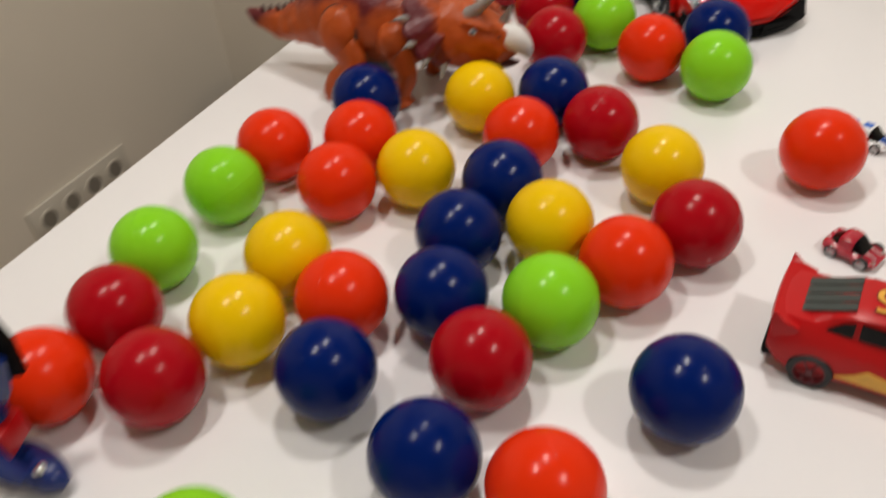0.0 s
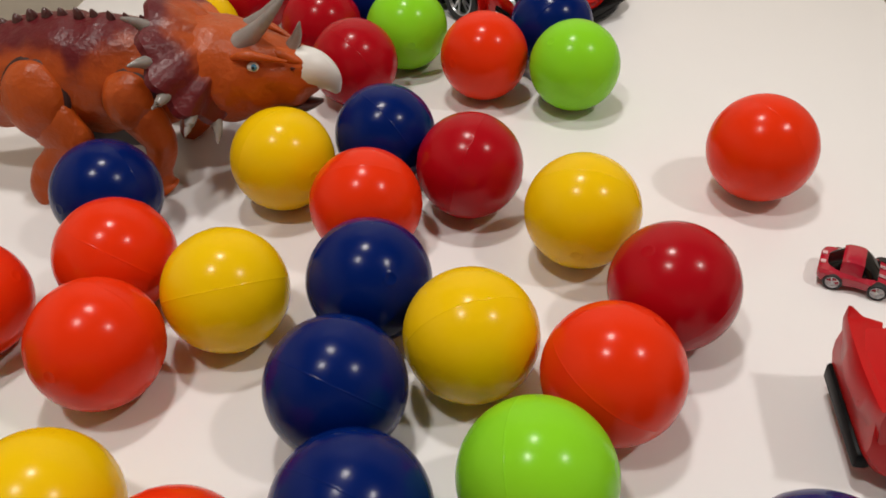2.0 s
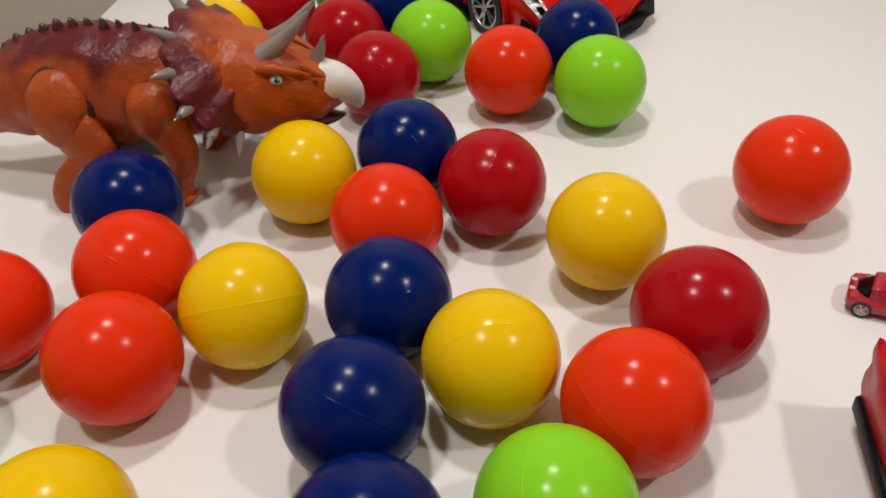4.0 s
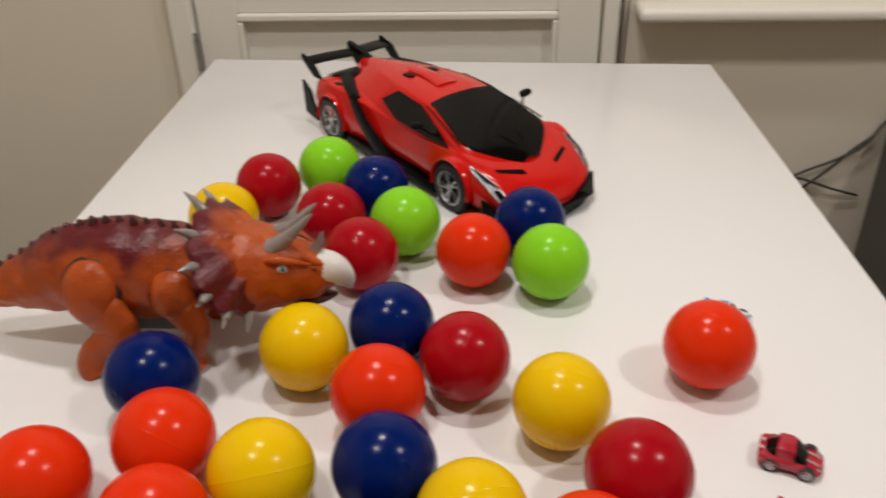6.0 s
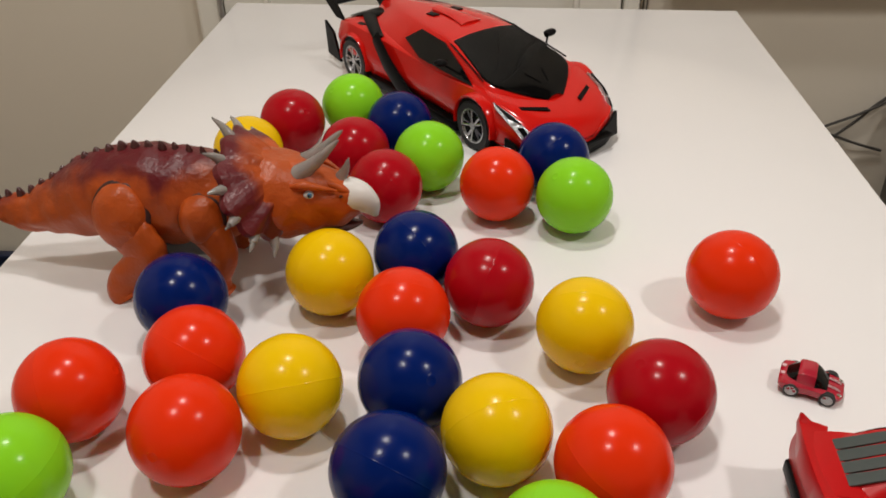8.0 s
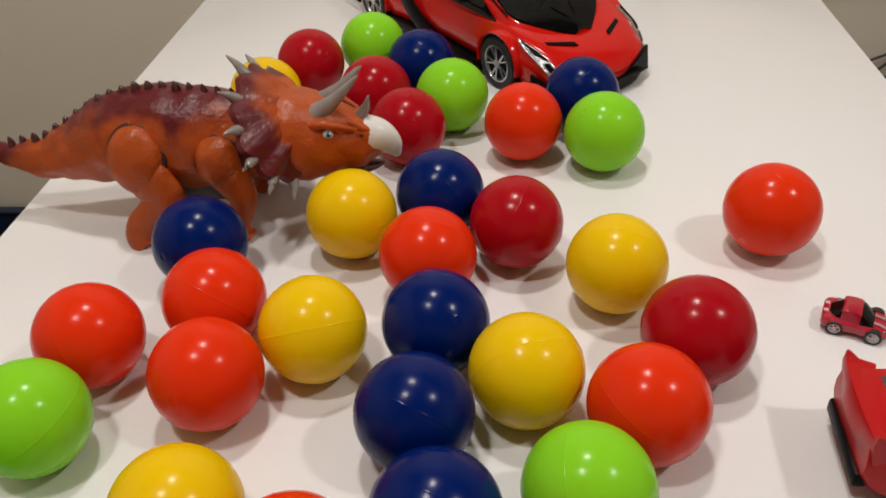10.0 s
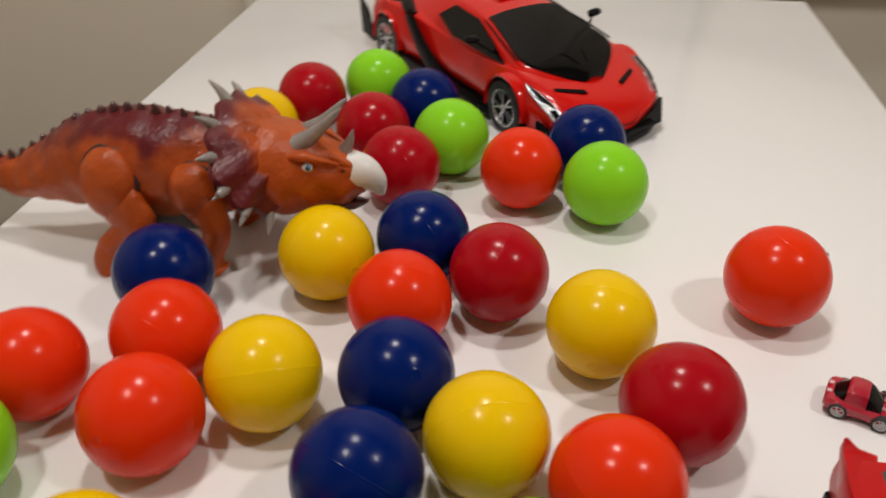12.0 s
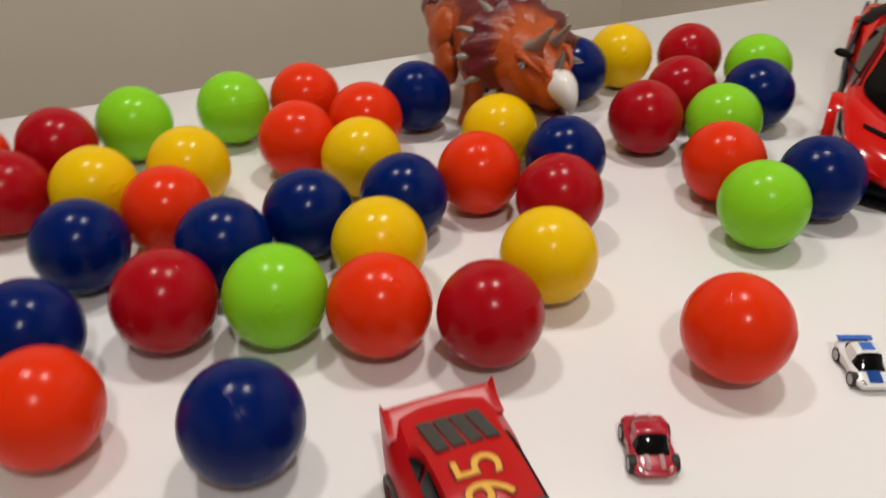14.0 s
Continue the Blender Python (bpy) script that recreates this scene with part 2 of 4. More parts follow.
part("panel", box_bm((-0.441, DY - 0.010, -0.66), (0.085, DY, -0.004), 0.003), M["joinery"], door, smooth=False)
part("panel", box_bm((-0.444, DY - 0.010, 0.12), (0.088, DY, 1.2), 0.003), M["joinery"], door, smooth=False)
hinge = part("hinge", cylinder(bmesh.new(), (-0.516, DY - 0.036, -0.055), (0, 0, 1), 0.0045, 0.065, 12), M["silver"], door, "small dull metal hinge")

# window sill on the back wall
sill = structure("window_sill", box_bm((0.214, DY - 0.07, -0.005), (2.2, DY, 0.018), 0.009, 3), M["joinery"], "thick white window sill on the back wall", "sill", True)

# cables down the wall beside the door
for k, cx in enumerate((0.194, 0.200, 0.206)):
    wire = tagged(mesh_object("wall_cable", tube_bm([(cx, DY - 0.006, 0.5, 0.0010, 0.0010), (cx + 0.004 * (-1) ** k, DY - 0.006, 0.1, 0.0010, 0.0010), (cx - 0.003, DY - 0.006, -0.05, 0.0010, 0.0010), (cx + 0.002, DY - 0.006, -0.6, 0.0010, 0.0010)], n=8), M["cable"]), "thin dark cable running down the wall", "cable", "wall cables")

# grey box with leads on the floor
crate = thing("speaker_box", "dark grey box standing on the floor beside the table", "speaker", pose(0.668, 1.00, FLOOR))
part("cabinet", box_bm((0, 0, 0), (0.32, 0.385, 0.575), 0.010, 3), M["box"], crate)
part("foot", box_bm((0.02, 0.02, -0.0), (0.30, 0.36, 0.012), 0.002), M["black"], crate)


def lead(keys):
    return tagged(mesh_object("power_lead", tube_bm([(*k, 0.0026, 0.0026) for k in keys], n=8, steps=6), M["cable"]), "thin dark lead hanging behind the table", "cable", "leads beside the box")


lead([(0.90, 1.36, -0.160), (0.80, 1.37, -0.148), (0.735, 1.375, -0.150), (0.672, 1.385, -0.186), (0.640, 1.385, -0.236), (0.593, 1.385, -0.266), (0.536, 1.385, -0.292), (0.45, 1.385, -0.34)])
lead([(0.652, 1.392, -0.340), (0.598, 1.385, -0.322), (0.540, 1.385, -0.302), (0.47, 1.385, -0.29)])
lead([(0.655, 1.392, -0.222), (0.620, 1.390, -0.250), (0.590, 1.390, -0.285), (0.52, 1.390, -0.35)])

# socket strip low on the side wall
strip = thing("socket_strip", "white four-gang socket plate on the cream wall", "socket", kind="structure")
part("plate", box_bm((WALL_X, 0.700, -0.672), (WALL_X + 0.010, 0.986, -0.590), 0.004), M["socket"], strip)
for k in range(4):
    cy = 0.7436 + 0.0661 * k
    part("socket", lathe_bm([(0.0185, -0.004), (0.0200, 0.003), (0.0250, 0.003), (0.0250, 0.0)], 28), M["socket"], strip, m=Matrix.Translation((WALL_X + 0.010, cy, -0.631)) @ pose(0, 0, 0, 0, 0, -90))
    # flat disc over the recess, its dark colour painting the well's shade
    part("socket_well", cylinder(bmesh.new(), (WALL_X + 0.0104, cy, -0.631), (1, 0, 0), 0.0185, 0.002, 28), M["socket_shade"], strip, "dark disc painted as the shade in a round socket well")

# skirting along both walls
structure("baseboard", box_bm((WALL_X, -1.6, FLOOR), (WALL_X + 0.012, WALL_Y, FLOOR + 0.038), 0.003), M["floor"], "low brown wooden baseboard along the wall", "baseboard")

# blue tray on the floor in the corner
tray = thing("storage_tray", "low blue plastic storage tray holding brown clutter", "tray", pose(-1.20, 1.17, FLOOR))
W, D, H = 0.34, 0.20, 0.14
part("base", box_bm((0.004, 0.004, 0.0), (W - 0.004, D - 0.004, 0.008), 0.002), M["tub_blue"], tray)
for lo, hi in (((0, 0, 0), (0.006, D, H)), ((W - 0.006, 0, 0), (W, D, H)), ((0.006, 0, 0), (W - 0.006, 0.006, H)), ((0.006, D - 0.006, 0), (W - 0.006, D, H))):
    part("side", box_bm(lo, hi, 0.002), M["tub_blue"], tray)
for lo, hi in (((-0.012, -0.012, H), (0.010, D + 0.012, H + 0.010)), ((W - 0.010, -0.012, H), (W + 0.012, D + 0.012, H + 0.010)), ((0.010, -0.012, H), (W - 0.010, 0.010, H + 0.010)), ((0.010, D - 0.010, H), (W - 0.010, D + 0.012, H + 0.010))):
    part("rim", box_bm(lo, hi, 0.004), M["tub_blue"], tray)
for k, (px, py, sx, sy, sz) in enumerate(((0.07, 0.07, 0.05, 0.045, 0.085), (0.19, 0.09, 0.055, 0.06, 0.10), (0.29, 0.16, 0.05, 0.07, 0.09), (0.12, 0.19, 0.06, 0.05, 0.095))):
    tagged(mesh_object("paper_bag", tube_bm([(-1.20 + px, 1.17 + py * 0.74, FLOOR + 0.0085, sx * 0.8, sy * 0.66), (-1.20 + px, 1.17 + py * 0.74, FLOOR + sz * 0.5, sx * 0.9, sy * 0.74), (-1.20 + px + 0.01, 1.17 + py * 0.74, FLOOR + sz, sx * 0.6, sy * 0.5), (-1.20 + px + 0.01, 1.17 + py * 0.74, FLOOR + sz + 0.015, sx * 0.2, sy * 0.15)], n=14, lumps=0.006, seed=k), M["paper"]), "crumpled brown bag in the blue tray", "bag", "bags in the tray")

# ceiling downlights
for lx, ly, power in LAMPS:
    lamp = thing("ceiling_downlight", "round white recessed ceiling downlight, switched on", "lamp", pose(lx, ly, CEILING), "ceiling downlights")
    bm = bmesh.new()
    loft(bm, [[Vector((r * math.cos(a), r * math.sin(a), h)) for a in [2 * math.pi * i / 32 for i in range(32)]] for r, h in ((0.080, 0.0), (0.10, 0.0), (0.10, -0.006), (0.080, -0.006))], False)
    part("trim_ring", bm, M["ceiling"], lamp)
    part("lens", cylinder(bmesh.new(), (0, 0, -0.001), (0, 0, 1), 0.079, 0.002, 32), M["bulb"], lamp)

# ---- the table ----
table = thing("table", "glossy white laminate table pushed near the wall", "table", pose(0, 0, FLOOR))
far_edge = box_bm((-0.4199, -0.252, -0.032 - FLOOR), (0.2846, 1.1483, -FLOOR), 0.0015, 2)
for v in far_edge.verts:
    if v.co.y > 1.0:  # the far end is cut slightly out of square
        v.co.y += 0.0087 - 0.0500 * (v.co.x + 0.4199)
        v.co.x -= 0.009 * (v.co.x > 0)
part("tabletop", far_edge, M["table"], table)
for tx, ty in ((-0.37, -0.19), (0.245, -0.19), (-0.37, 1.10), (0.245, 1.10)):
    part("leg", box_bm((tx - 0.025, ty - 0.025, 0), (tx + 0.025, ty + 0.025, -0.032 - FLOOR), 0.002), M["edge"], table)

# ---- balls ----
R = 0.03


def ball_mesh(name, mat):
    bm = bmesh.new()
    rings = []
    n = 56
    turns = sorted({6.0 * k for k in range(2, 29)} | {88.6, 89.2, 89.7, 90.3, 90.8, 91.4, 3.0, 4.5, 5.5, 6.5, 8.0, 172.0, 173.5, 174.5, 175.5, 177.0})
    for deg in turns:
        a = radians(deg)
        lat = math.cos(a)
        pole = min(deg, 180 - deg)
        r = R * (1.0 + 0.0045 * math.exp(-((deg - 90) / 0.45) ** 2) + 0.008 * math.exp(-((pole - 5.5) / 0.8) ** 2))
        rings.append([Vector((r * math.sin(a) * math.cos(2 * math.pi * j / n), r * math.sin(a) * math.sin(2 * math.pi * j / n), r * lat)) for j in range(n)])
    made = [[bm.verts.new(p) for p in ring] for ring in rings]
    for p, q in zip(made, made[1:]):
        for j in range(n):
            bm.faces.new((p[j], p[(j + 1) % n], q[(j + 1) % n], q[j]))
    for ring, z in ((made[0], R * 0.99), (made[-1], -R * 0.99)):
        tip = bm.verts.new((0, 0, z))
        for j in range(n):
            bm.faces.new((ring[j], ring[(j + 1) % n], tip))
    bmesh.ops.recalc_face_normals(bm, faces=bm.faces)
    me = bpy.data.meshes.new(name)
    bm.to_mesh(me)
    bm.free()
    me.materials.append(mat)
    me.shade_smooth()
    return me


BALLS = {
    "red": ("crimson red", [(-0.0460, 0.4436), (0.0513, 0.3434), (-0.269, 0.1319), (-0.2056, 0.0962), (-0.0333, 0.18), (-0.1312, 0.5728), (-0.1651, 0.6337), (-0.233, 0.6938)]),
    "orange": ("bright orange-red", [(-0.2208, 0.3638), (-0.2064, 0.3032), (-0.0997, 0.4081), (0.0194, 0.2899), (-0.2826, 0.3305), (-0.1363, 0.1956), (0.1162, 0.4591), (-0.042, 0.5791), (0.0307, 0.1137), (-0.2701, 0.0706)]),
    "yellow": ("sunny yellow", [(-0.1571, 0.3391), (-0.1546, 0.4522), (-0.0396, 0.311), (0.0138, 0.4012), (-0.1932, 0.2188), (-0.2588, 0.633), (-0.1871, 0.1535)]),
    "lime": ("lime green", [(-0.0125, 0.2387), (-0.2874, 0.2701), (0.0185, 0.5626), (-0.1004, 0.6263), (-0.1821, 0.7324), (-0.2878, 0.1906), (-0.1121, 0.0163)]),
    "blue": ("navy blue", [(-0.2473, 0.419), (-0.0979, 0.4782), (-0.0894, 0.3464), (-0.0942, 0.2805), (-0.0787, 0.2219), (0.0054, 0.6259), (-0.1325, 0.6893), (-0.1132, 0.1396), (-0.033, 0.1081), (0.0783, 0.2004), (-0.2457, 0.5741)]),
}
rng = random.Random(7)
for key, (words, places) in BALLS.items():
    me = ball_mesh("ball_" + key, M[key])
    for bx, by in places:
        b = new("ball", me)
        b.matrix_basis = pose(bx, by, R, rng.uniform(20, 160), rng.uniform(0, 360), rng.uniform(0, 360))
        tagged(b, words + " glossy hollow plastic play ball on the table", "ball", "play balls on the table")


# ---- toy cars ----
def rounded_section(x, pts):
    """Mirror half a cross-section, (y, z) from the bottom centre to the top centre, into a full ring."""
    right = [Vector((x, -y, z)) for y, z in pts]
    left = [Vector((x, y, z)) for y, z in reversed(pts)]
    return right + left


def wheel(parent, x, y, r, width, tyre_mat, rim_mat, spokes=5, split=True):
    """A wheel whose outer face looks along the sign of y."""
    s = 1 if y > 0 else -1
    w = new("wheel")
    w.parent = parent
    w.matrix_basis = Matrix.Translation((x, y, r)) @ pose(0, 0, 0, 0, 0, 0 if s > 0 else 180)
    h = width / 2
    part("tyre", lathe_bm([(r * 0.70, -h), (r * 0.96, -h), (r, -h * 0.7), (r, h * 0.7), (r * 0.96, h), (r * 0.72, h), (r * 0.68, h * 0.5), (r * 0.68, -h * 0.9)], 36), tyre_mat, w)
    bm = lathe_bm([(r * 0.60, h * 0.1), (r * 0.71, h * 0.1), (r * 0.73, h * 0.95), (r * 0.66, h * 1.0), (r * 0.60, h * 0.4)], 36)
    for k in range(spokes):
        for d in (-0.21, 0.21) if split else (0,):
            a = 2 * math.pi * k / spokes
            a2 = a + d
            p0 = Vector((0.10 * r * math.cos(a), h * 0.75, 0.10 * r * math.sin(a)))
            p1 = Vector((0.68 * r * math.cos(a2), h * 0.85, 0.68 * r * math.sin(a2)))
            tube(bm, [(*p0, r * 0.04, r * 0.055), (*p1, r * 0.034, r * 0.04)], steps=1, n=6)
    cylinder(bm, (0, h * 0.7, 0), (0, 1, 0), r * 0.16, h * 0.4, 16)
    part("rim", bm, rim_mat, w)
    part("brake_disc", cylinder(bmesh.new(), (0, h * 0.1, 0), (0, 1, 0), r * 0.66, h * 0.12, 28), M["black"], w)
    return w


def sports_car():
    """Remote-control sports car: origin under the front axle, nose along +x."""
    car = thing("toy_sports_car", "large red and black remote-control sports car on the table", "toy car", pose(-0.014, 0.744, 0, 0, 0, -50.4) @ Matrix.Scale(1.05, 4))
    WB, WR = -0.205, 0.0225
    # lower shell: x, half width low, half width waist, waist height, shoulder half width, shoulder height, centre height, floor height
    keys = [
        (0.0755, 0.008, 0.012, 0.0165, 0.009, 0.0200, 0.0215, 0.0125),
        (0.067, 0.034, 0.038, 0.025, 0.026, 0.0305, 0.0325, 0.015),
        (0.052, 0.052, 0.054, 0.027, 0.042, 0.038, 0.040, 0.013),
        (0.030, 0.056, 0.060, 0.030, 0.050, 0.046, 0.046, 0.010),
        (0.000, 0.056, 0.062, 0.033, 0.053, 0.0535, 0.050, 0.010),
        (-0.040, 0.054, 0.060, 0.031, 0.052, 0.0525, 0.053, 0.010),
        (-0.090, 0.052, 0.057, 0.030, 0.050, 0.052, 0.055, 0.010),
        (-0.140, 0.054, 0.060, 0.032, 0.052, 0.056, 0.060, 0.010),
        (-0.190, 0.056, 0.064, 0.036, 0.056, 0.060, 0.062, 0.010),
        (-0.225, 0.055, 0.063, 0.037, 0.054, 0.059, 0.060, 0.014),
        (-0.250, 0.048, 0.056, 0.036, 0.048, 0.053, 0.054, 0.022),
    ]
    rings = []
    for q in smooth_track(keys, 4):
        x, wl, ww, zw, ws, zs, zc, zf = q
        pts = [(0.0005, zf), (wl * 0.9, zf), (wl, zf + 0.003), (ww - 0.0005, zw - 0.006), (ww, zw), (ww - 0.001, zw + 0.004), (ws + 0.003, zs - 0.002), (ws, zs), (ws * 0.66, zc * 0.55 + zs * 0.45), (ws * 0.33, zc), (0.0005, zc)]
        rings.append(rounded_section(x, pts))
    part("body", loft(bmesh.new(), rings), M["car_red"], car)
    # cabin and engine cover
    keys = [
        (0.036, 0.024, 0.042, 0.010, 0.0470),
        (0.014, 0.048, 0.048, 0.036, 0.0555),
        (-0.004, 0.052, 0.050, 0.0475, 0.0610),
        (-0.032, 0.053, 0.052, 0.0430, 0.0690),
        (-0.066, 0.053, 0.053, 0.0370, 0.0780),
        (-0.105, 0.052, 0.054, 0.0350, 0.0815),
        (-0.150, 0.050, 0.056, 0.0270, 0.0805),
        (-0.195, 0.045, 0.058, 0.0150, 0.0770),
        (-0.235, 0.020, 0.054, 0.0040, 0.0715),
    ]
    rings = []
    for x, wb, zb, wt, zt in smooth_track(keys, 4):
        pts = [(0.0005, zb - 0.006), (wb, zb - 0.006), (wb, zb), (wt + 0.002, zt - 0.005), (wt - 0.001, zt - 0.0030), (wt * 0.5, zt - 0.0006), (0.0005, zt)]
        rings.append(rounded_section(x, pts))
    part("roof", loft(bmesh.new(), rings), M["car_red"], car)
    # windscreen: the upper front of the cabin, a millimetre proud
    bm = bmesh.new()
    rows = []
    for x, wb, zb, wt, zt in smooth_track(keys[:5], 4):
        row = []
        for v, dz in ((-1.0, 0.0048), (-0.97, 0.0030), (-0.5, 0.0006), (0, 0), (0.5, 0.0006), (0.97, 0.0030), (1.0, 0.0048)):
            row.append(bm.verts.new((x + 0.0012, v * (wt - 0.0012), zt - dz + 0.0013)))
        rows.append(row)
    for a, b in zip(rows, rows[1:]):
        for j in range(6):
            bm.faces.new((a[j], a[j + 1], b[j + 1], b[j]))
    bmesh.ops.solidify(bm, geom=bm.faces[:], thickness=0.001)
    part("windscreen", bm, M["tint"], car, "dark tinted windscreen")
    for k in (-1, 1):
        part("wiper", tube_bm([(0.022, k * 0.004, 0.0545, 0.0007, 0.0007), (0.006, k * 0.010, 0.0605, 0.0006, 0.0006)], n=6, steps=2), M["black"], car)
    for s in (-1, 1):
        # side window: dark wedge on the cabin flank
        def flank(x, u, off=0.0012):
            k = [q for q in smooth_track(keys, 8)]
            q = min(k, key=lambda w: abs(w[0] - x))
            y0, z0, y1, z1 = q[1], q[2], q[3] + 0.002, q[4] - 0.004
            return Vector((x, s * (y0 + (y1 - y0) * u + off), z0 + (z1 - z0) * u + off * 0.6))
        part("side_window", sheet_bm([flank(-0.012, 0.10), flank(-0.045, 0.02), flank(-0.095, 0.02), flank(-0.130, 0.35), flank(-0.110, 0.90), flank(-0.070, 0.92), flank(-0.036, 0.70)][::s], 0.0012, (0, s, 0.5)), M["tint"], car, "dark tinted side window")
        # black blade behind the door
        part("side_blade", tube_bm([(-0.106, s * 0.0592, 0.009, 0.0022, 0.0105), (-0.139, s * 0.0624, 0.0365, 0.0022, 0.0095), (-0.166, s * 0.0590, 0.0575, 0.0022, 0.0085)], n=10, steps=4), M["black"], car, "black air-duct blade")
        part("side_blade", tube_bm([(-0.162, s * 0.0580, 0.0585, 0.0060, 0.0016), (-0.188, s * 0.0480, 0.0622, 0.0065, 0.0016), (-0.218, s * 0.0340, 0.0640, 0.0070, 0.0018)], n=10, steps=4), M["black"], car, "black band running up to the engine cover")
        part("sill", box_bm((-0.178, min(s * 0.050, s * 0.063), 0.006), (-0.026, max(s * 0.050, s * 0.063), 0.015), 0.002), M["black"], car, "black side skirt")
        # wheel arches
        for wx in (0.0, WB):
            profile = [(0.0236, -0.006), (0.0268, -0.007), (0.0275, 0.0), (0.0262, 0.0042), (0.0246, 0.0036), (0.0240, -0.004)]
            bm = loft(bmesh.new(), [[Vector((r * math.cos(a), h, r * math.sin(a))) for r, h in profile] for a in [radians(-12 + 204 * k / 24) for k in range(25)]])
            part("wheel_arch", bm, M["car_red"], car, m=Matrix.Translation((wx, s * 0.0615, WR + 0.0015)) @ pose(0, 0, 0, 0, 0, 0 if s > 0 else 180))
            part("wheel_well", cylinder(bmesh.new(), (wx, s * 0.0578, WR + 0.0015), (0, 1, 0), 0.0250, 0.010, 36), M["black"], car)
            wheel(car, wx, s * 0.0585, WR, 0.013, M["tyre"], M["silver"], 5)
        # headlight
        part("headlight", sheet_bm([(0.018, s * 0.0550, 0.0475), (0.040, s * 0.0512, 0.0415), (0.055, s * 0.0470, 0.0325), (0.061, s * 0.0470, 0.0240), (0.057, s * 0.0515, 0.0230), (0.044, s * 0.0560, 0.0340), (0.024, s * 0.0575, 0.0440)][::s], 0.0022, (0.25, s * 0.5, 0.8)), M["lamp_glass"], car, "chrome slanted headlight")
        part("headlight_trim", sheet_bm([(0.022, s * 0.0560, 0.0475), (0.043, s * 0.0520, 0.0405), (0.050, s * 0.0500, 0.0370), (0.040, s * 0.0550, 0.0395)][::s], 0.0026, (0.25, s * 0.5, 0.8)), M["black"], car, "black headlight inset")
        part("headlight_trim", sheet_bm([(0.052, s * 0.0495, 0.0340), (0.0575, s * 0.0480, 0.0285), (0.0560, s * 0.0510, 0.0265), (0.049, s * 0.0530, 0.0335)][::s], 0.0026, (0.25, s * 0.5, 0.8)), M["black"], car, "black headlight inset")
        # bonnet vent
        part("bonnet_vent", sheet_bm([(0.0500, s * 0.018, 0.0413), (0.0375, s * 0.040, 0.0432), (0.0335, s * 0.040, 0.0446), (0.0455, s * 0.018, 0.0428)][::s], 0.0010, (0.3, 0, 1)), M["black"], car, "black bonnet vent slot")
        # mirror on a stalk
        mir = part("mirror", tube_bm([(-0.045, s * 0.059, 0.0655, 0.002, 0.001), (-0.045, s * 0.062, 0.0670, 0.005, 0.003), (-0.045, s * 0.069, 0.0680, 0.0045, 0.003), (-0.045, s * 0.072, 0.0675, 0.002, 0.001)], n=10), M["black"], car, "black wing mirror on a stalk")
        part("stalk", tube_bm([(-0.034, s * 0.051, 0.057, 0.0011, 0.0011), (-0.040, s * 0.057, 0.061, 0.0011, 0.0011), (-0.044, s * 0.062, 0.0655, 0.0011, 0.0011)], n=6), M["black"], mir)
        # front splitter wing
        part("splitter", sheet_bm([(0.078, s * 0.0005, 0.004), (0.073, s * 0.030, 0.004), (0.060, s * 0.053, 0.004), (0.040, s * 0.0615, 0.004), (0.030, s * 0.0615, 0.004), (0.045, s * 0.030, 0.004), (0.050, s * 0.0005, 0.004)][::s], 0.004), M["black"], car, "black front splitter")
        part("corner_fin", sheet_bm([(0.060, s * 0.0550, 0.006), (0.042, s * 0.0605, 0.006), (0.042, s * 0.0600, 0.026), (0.052, s * 0.0570, 0.022)][::s], 0.002, (0, s, 0)), M["black"], car, "black upright bumper fin")
        part("intake", sheet_bm([(0.0765, s * 0.0005, 0.009), (0.068, s * 0.046, 0.009), (0.0585, s * 0.0545, 0.010), (0.0600, s * 0.0515, 0.0265), (0.0705, s * 0.030, 0.0225), (0.0765, s * 0.0005, 0.0130)][::s], 0.0025, (1, s * 0.3, 0.1)), M["black"], car, "black front air intake")
        part("spoiler_end", sheet_bm([(-0.240, s * 0.0500, 0.054), (-0.258, s * 0.0500, 0.054), (-0.282, s * 0.0500, 0.0690), (-0.280, s * 0.0500, 0.0745), (-0.256, s * 0.0500, 0.0690)][::s], 0.002, (0, s, 0)), M["black"], car, "black spoiler end plate")
        part("rear_fin", sheet_bm([(-0.240, s * 0.058, 0.010), (-0.270, s * 0.056, 0.012), (-0.272, s * 0.056, 0.048), (-0.252, s * 0.058, 0.040)][::s], 0.003, (0, s, 0)), M["black"], car, "black rear bumper fin")
    part("grille_bar", box_bm((0.068, -0.034, 0.013), (0.0775, 0.034, 0.0155), 0.001), M["black"], car)
    wing = []
    for k in range(21):
        v = -1 + k / 10
        sweep, drop = 0.019 * abs(v) ** 1.3, 0.005 * v * v
        wing.append([Vector((-0.250 - sweep + 0.0115 * math.cos(a), 0.0505 * v, 0.0730 - drop + 0.0018 * math.sin(a) - 0.0010 * math.cos(a))) for a in [2 * math.pi * i / 14 for i in range(14)]])
    part("spoiler", loft(bmesh.new(), wing), M["black"], car, "swept black rear spoiler blade")
    part("spoiler_fin", sheet_bm([(-0.215, -0.003, 0.0720), (-0.232, -0.003, 0.0765), (-0.264, -0.003, 0.0815), (-0.264, -0.003, 0.0740), (-0.245, -0.003, 0.0580), (-0.200, -0.003, 0.0640)], 0.006, (0, 1, 0)), M["black"], car, "black central spoiler fin")
    part("engine_deck", tube_bm([(-0.205, 0, 0.0640, 0.030, 0.0040), (-0.225, 0, 0.0618, 0.040, 0.0030), (-0.246, 0, 0.0560, 0.042, 0.0020)], n=14), M["black"], car, "black engine cover under the spoiler")
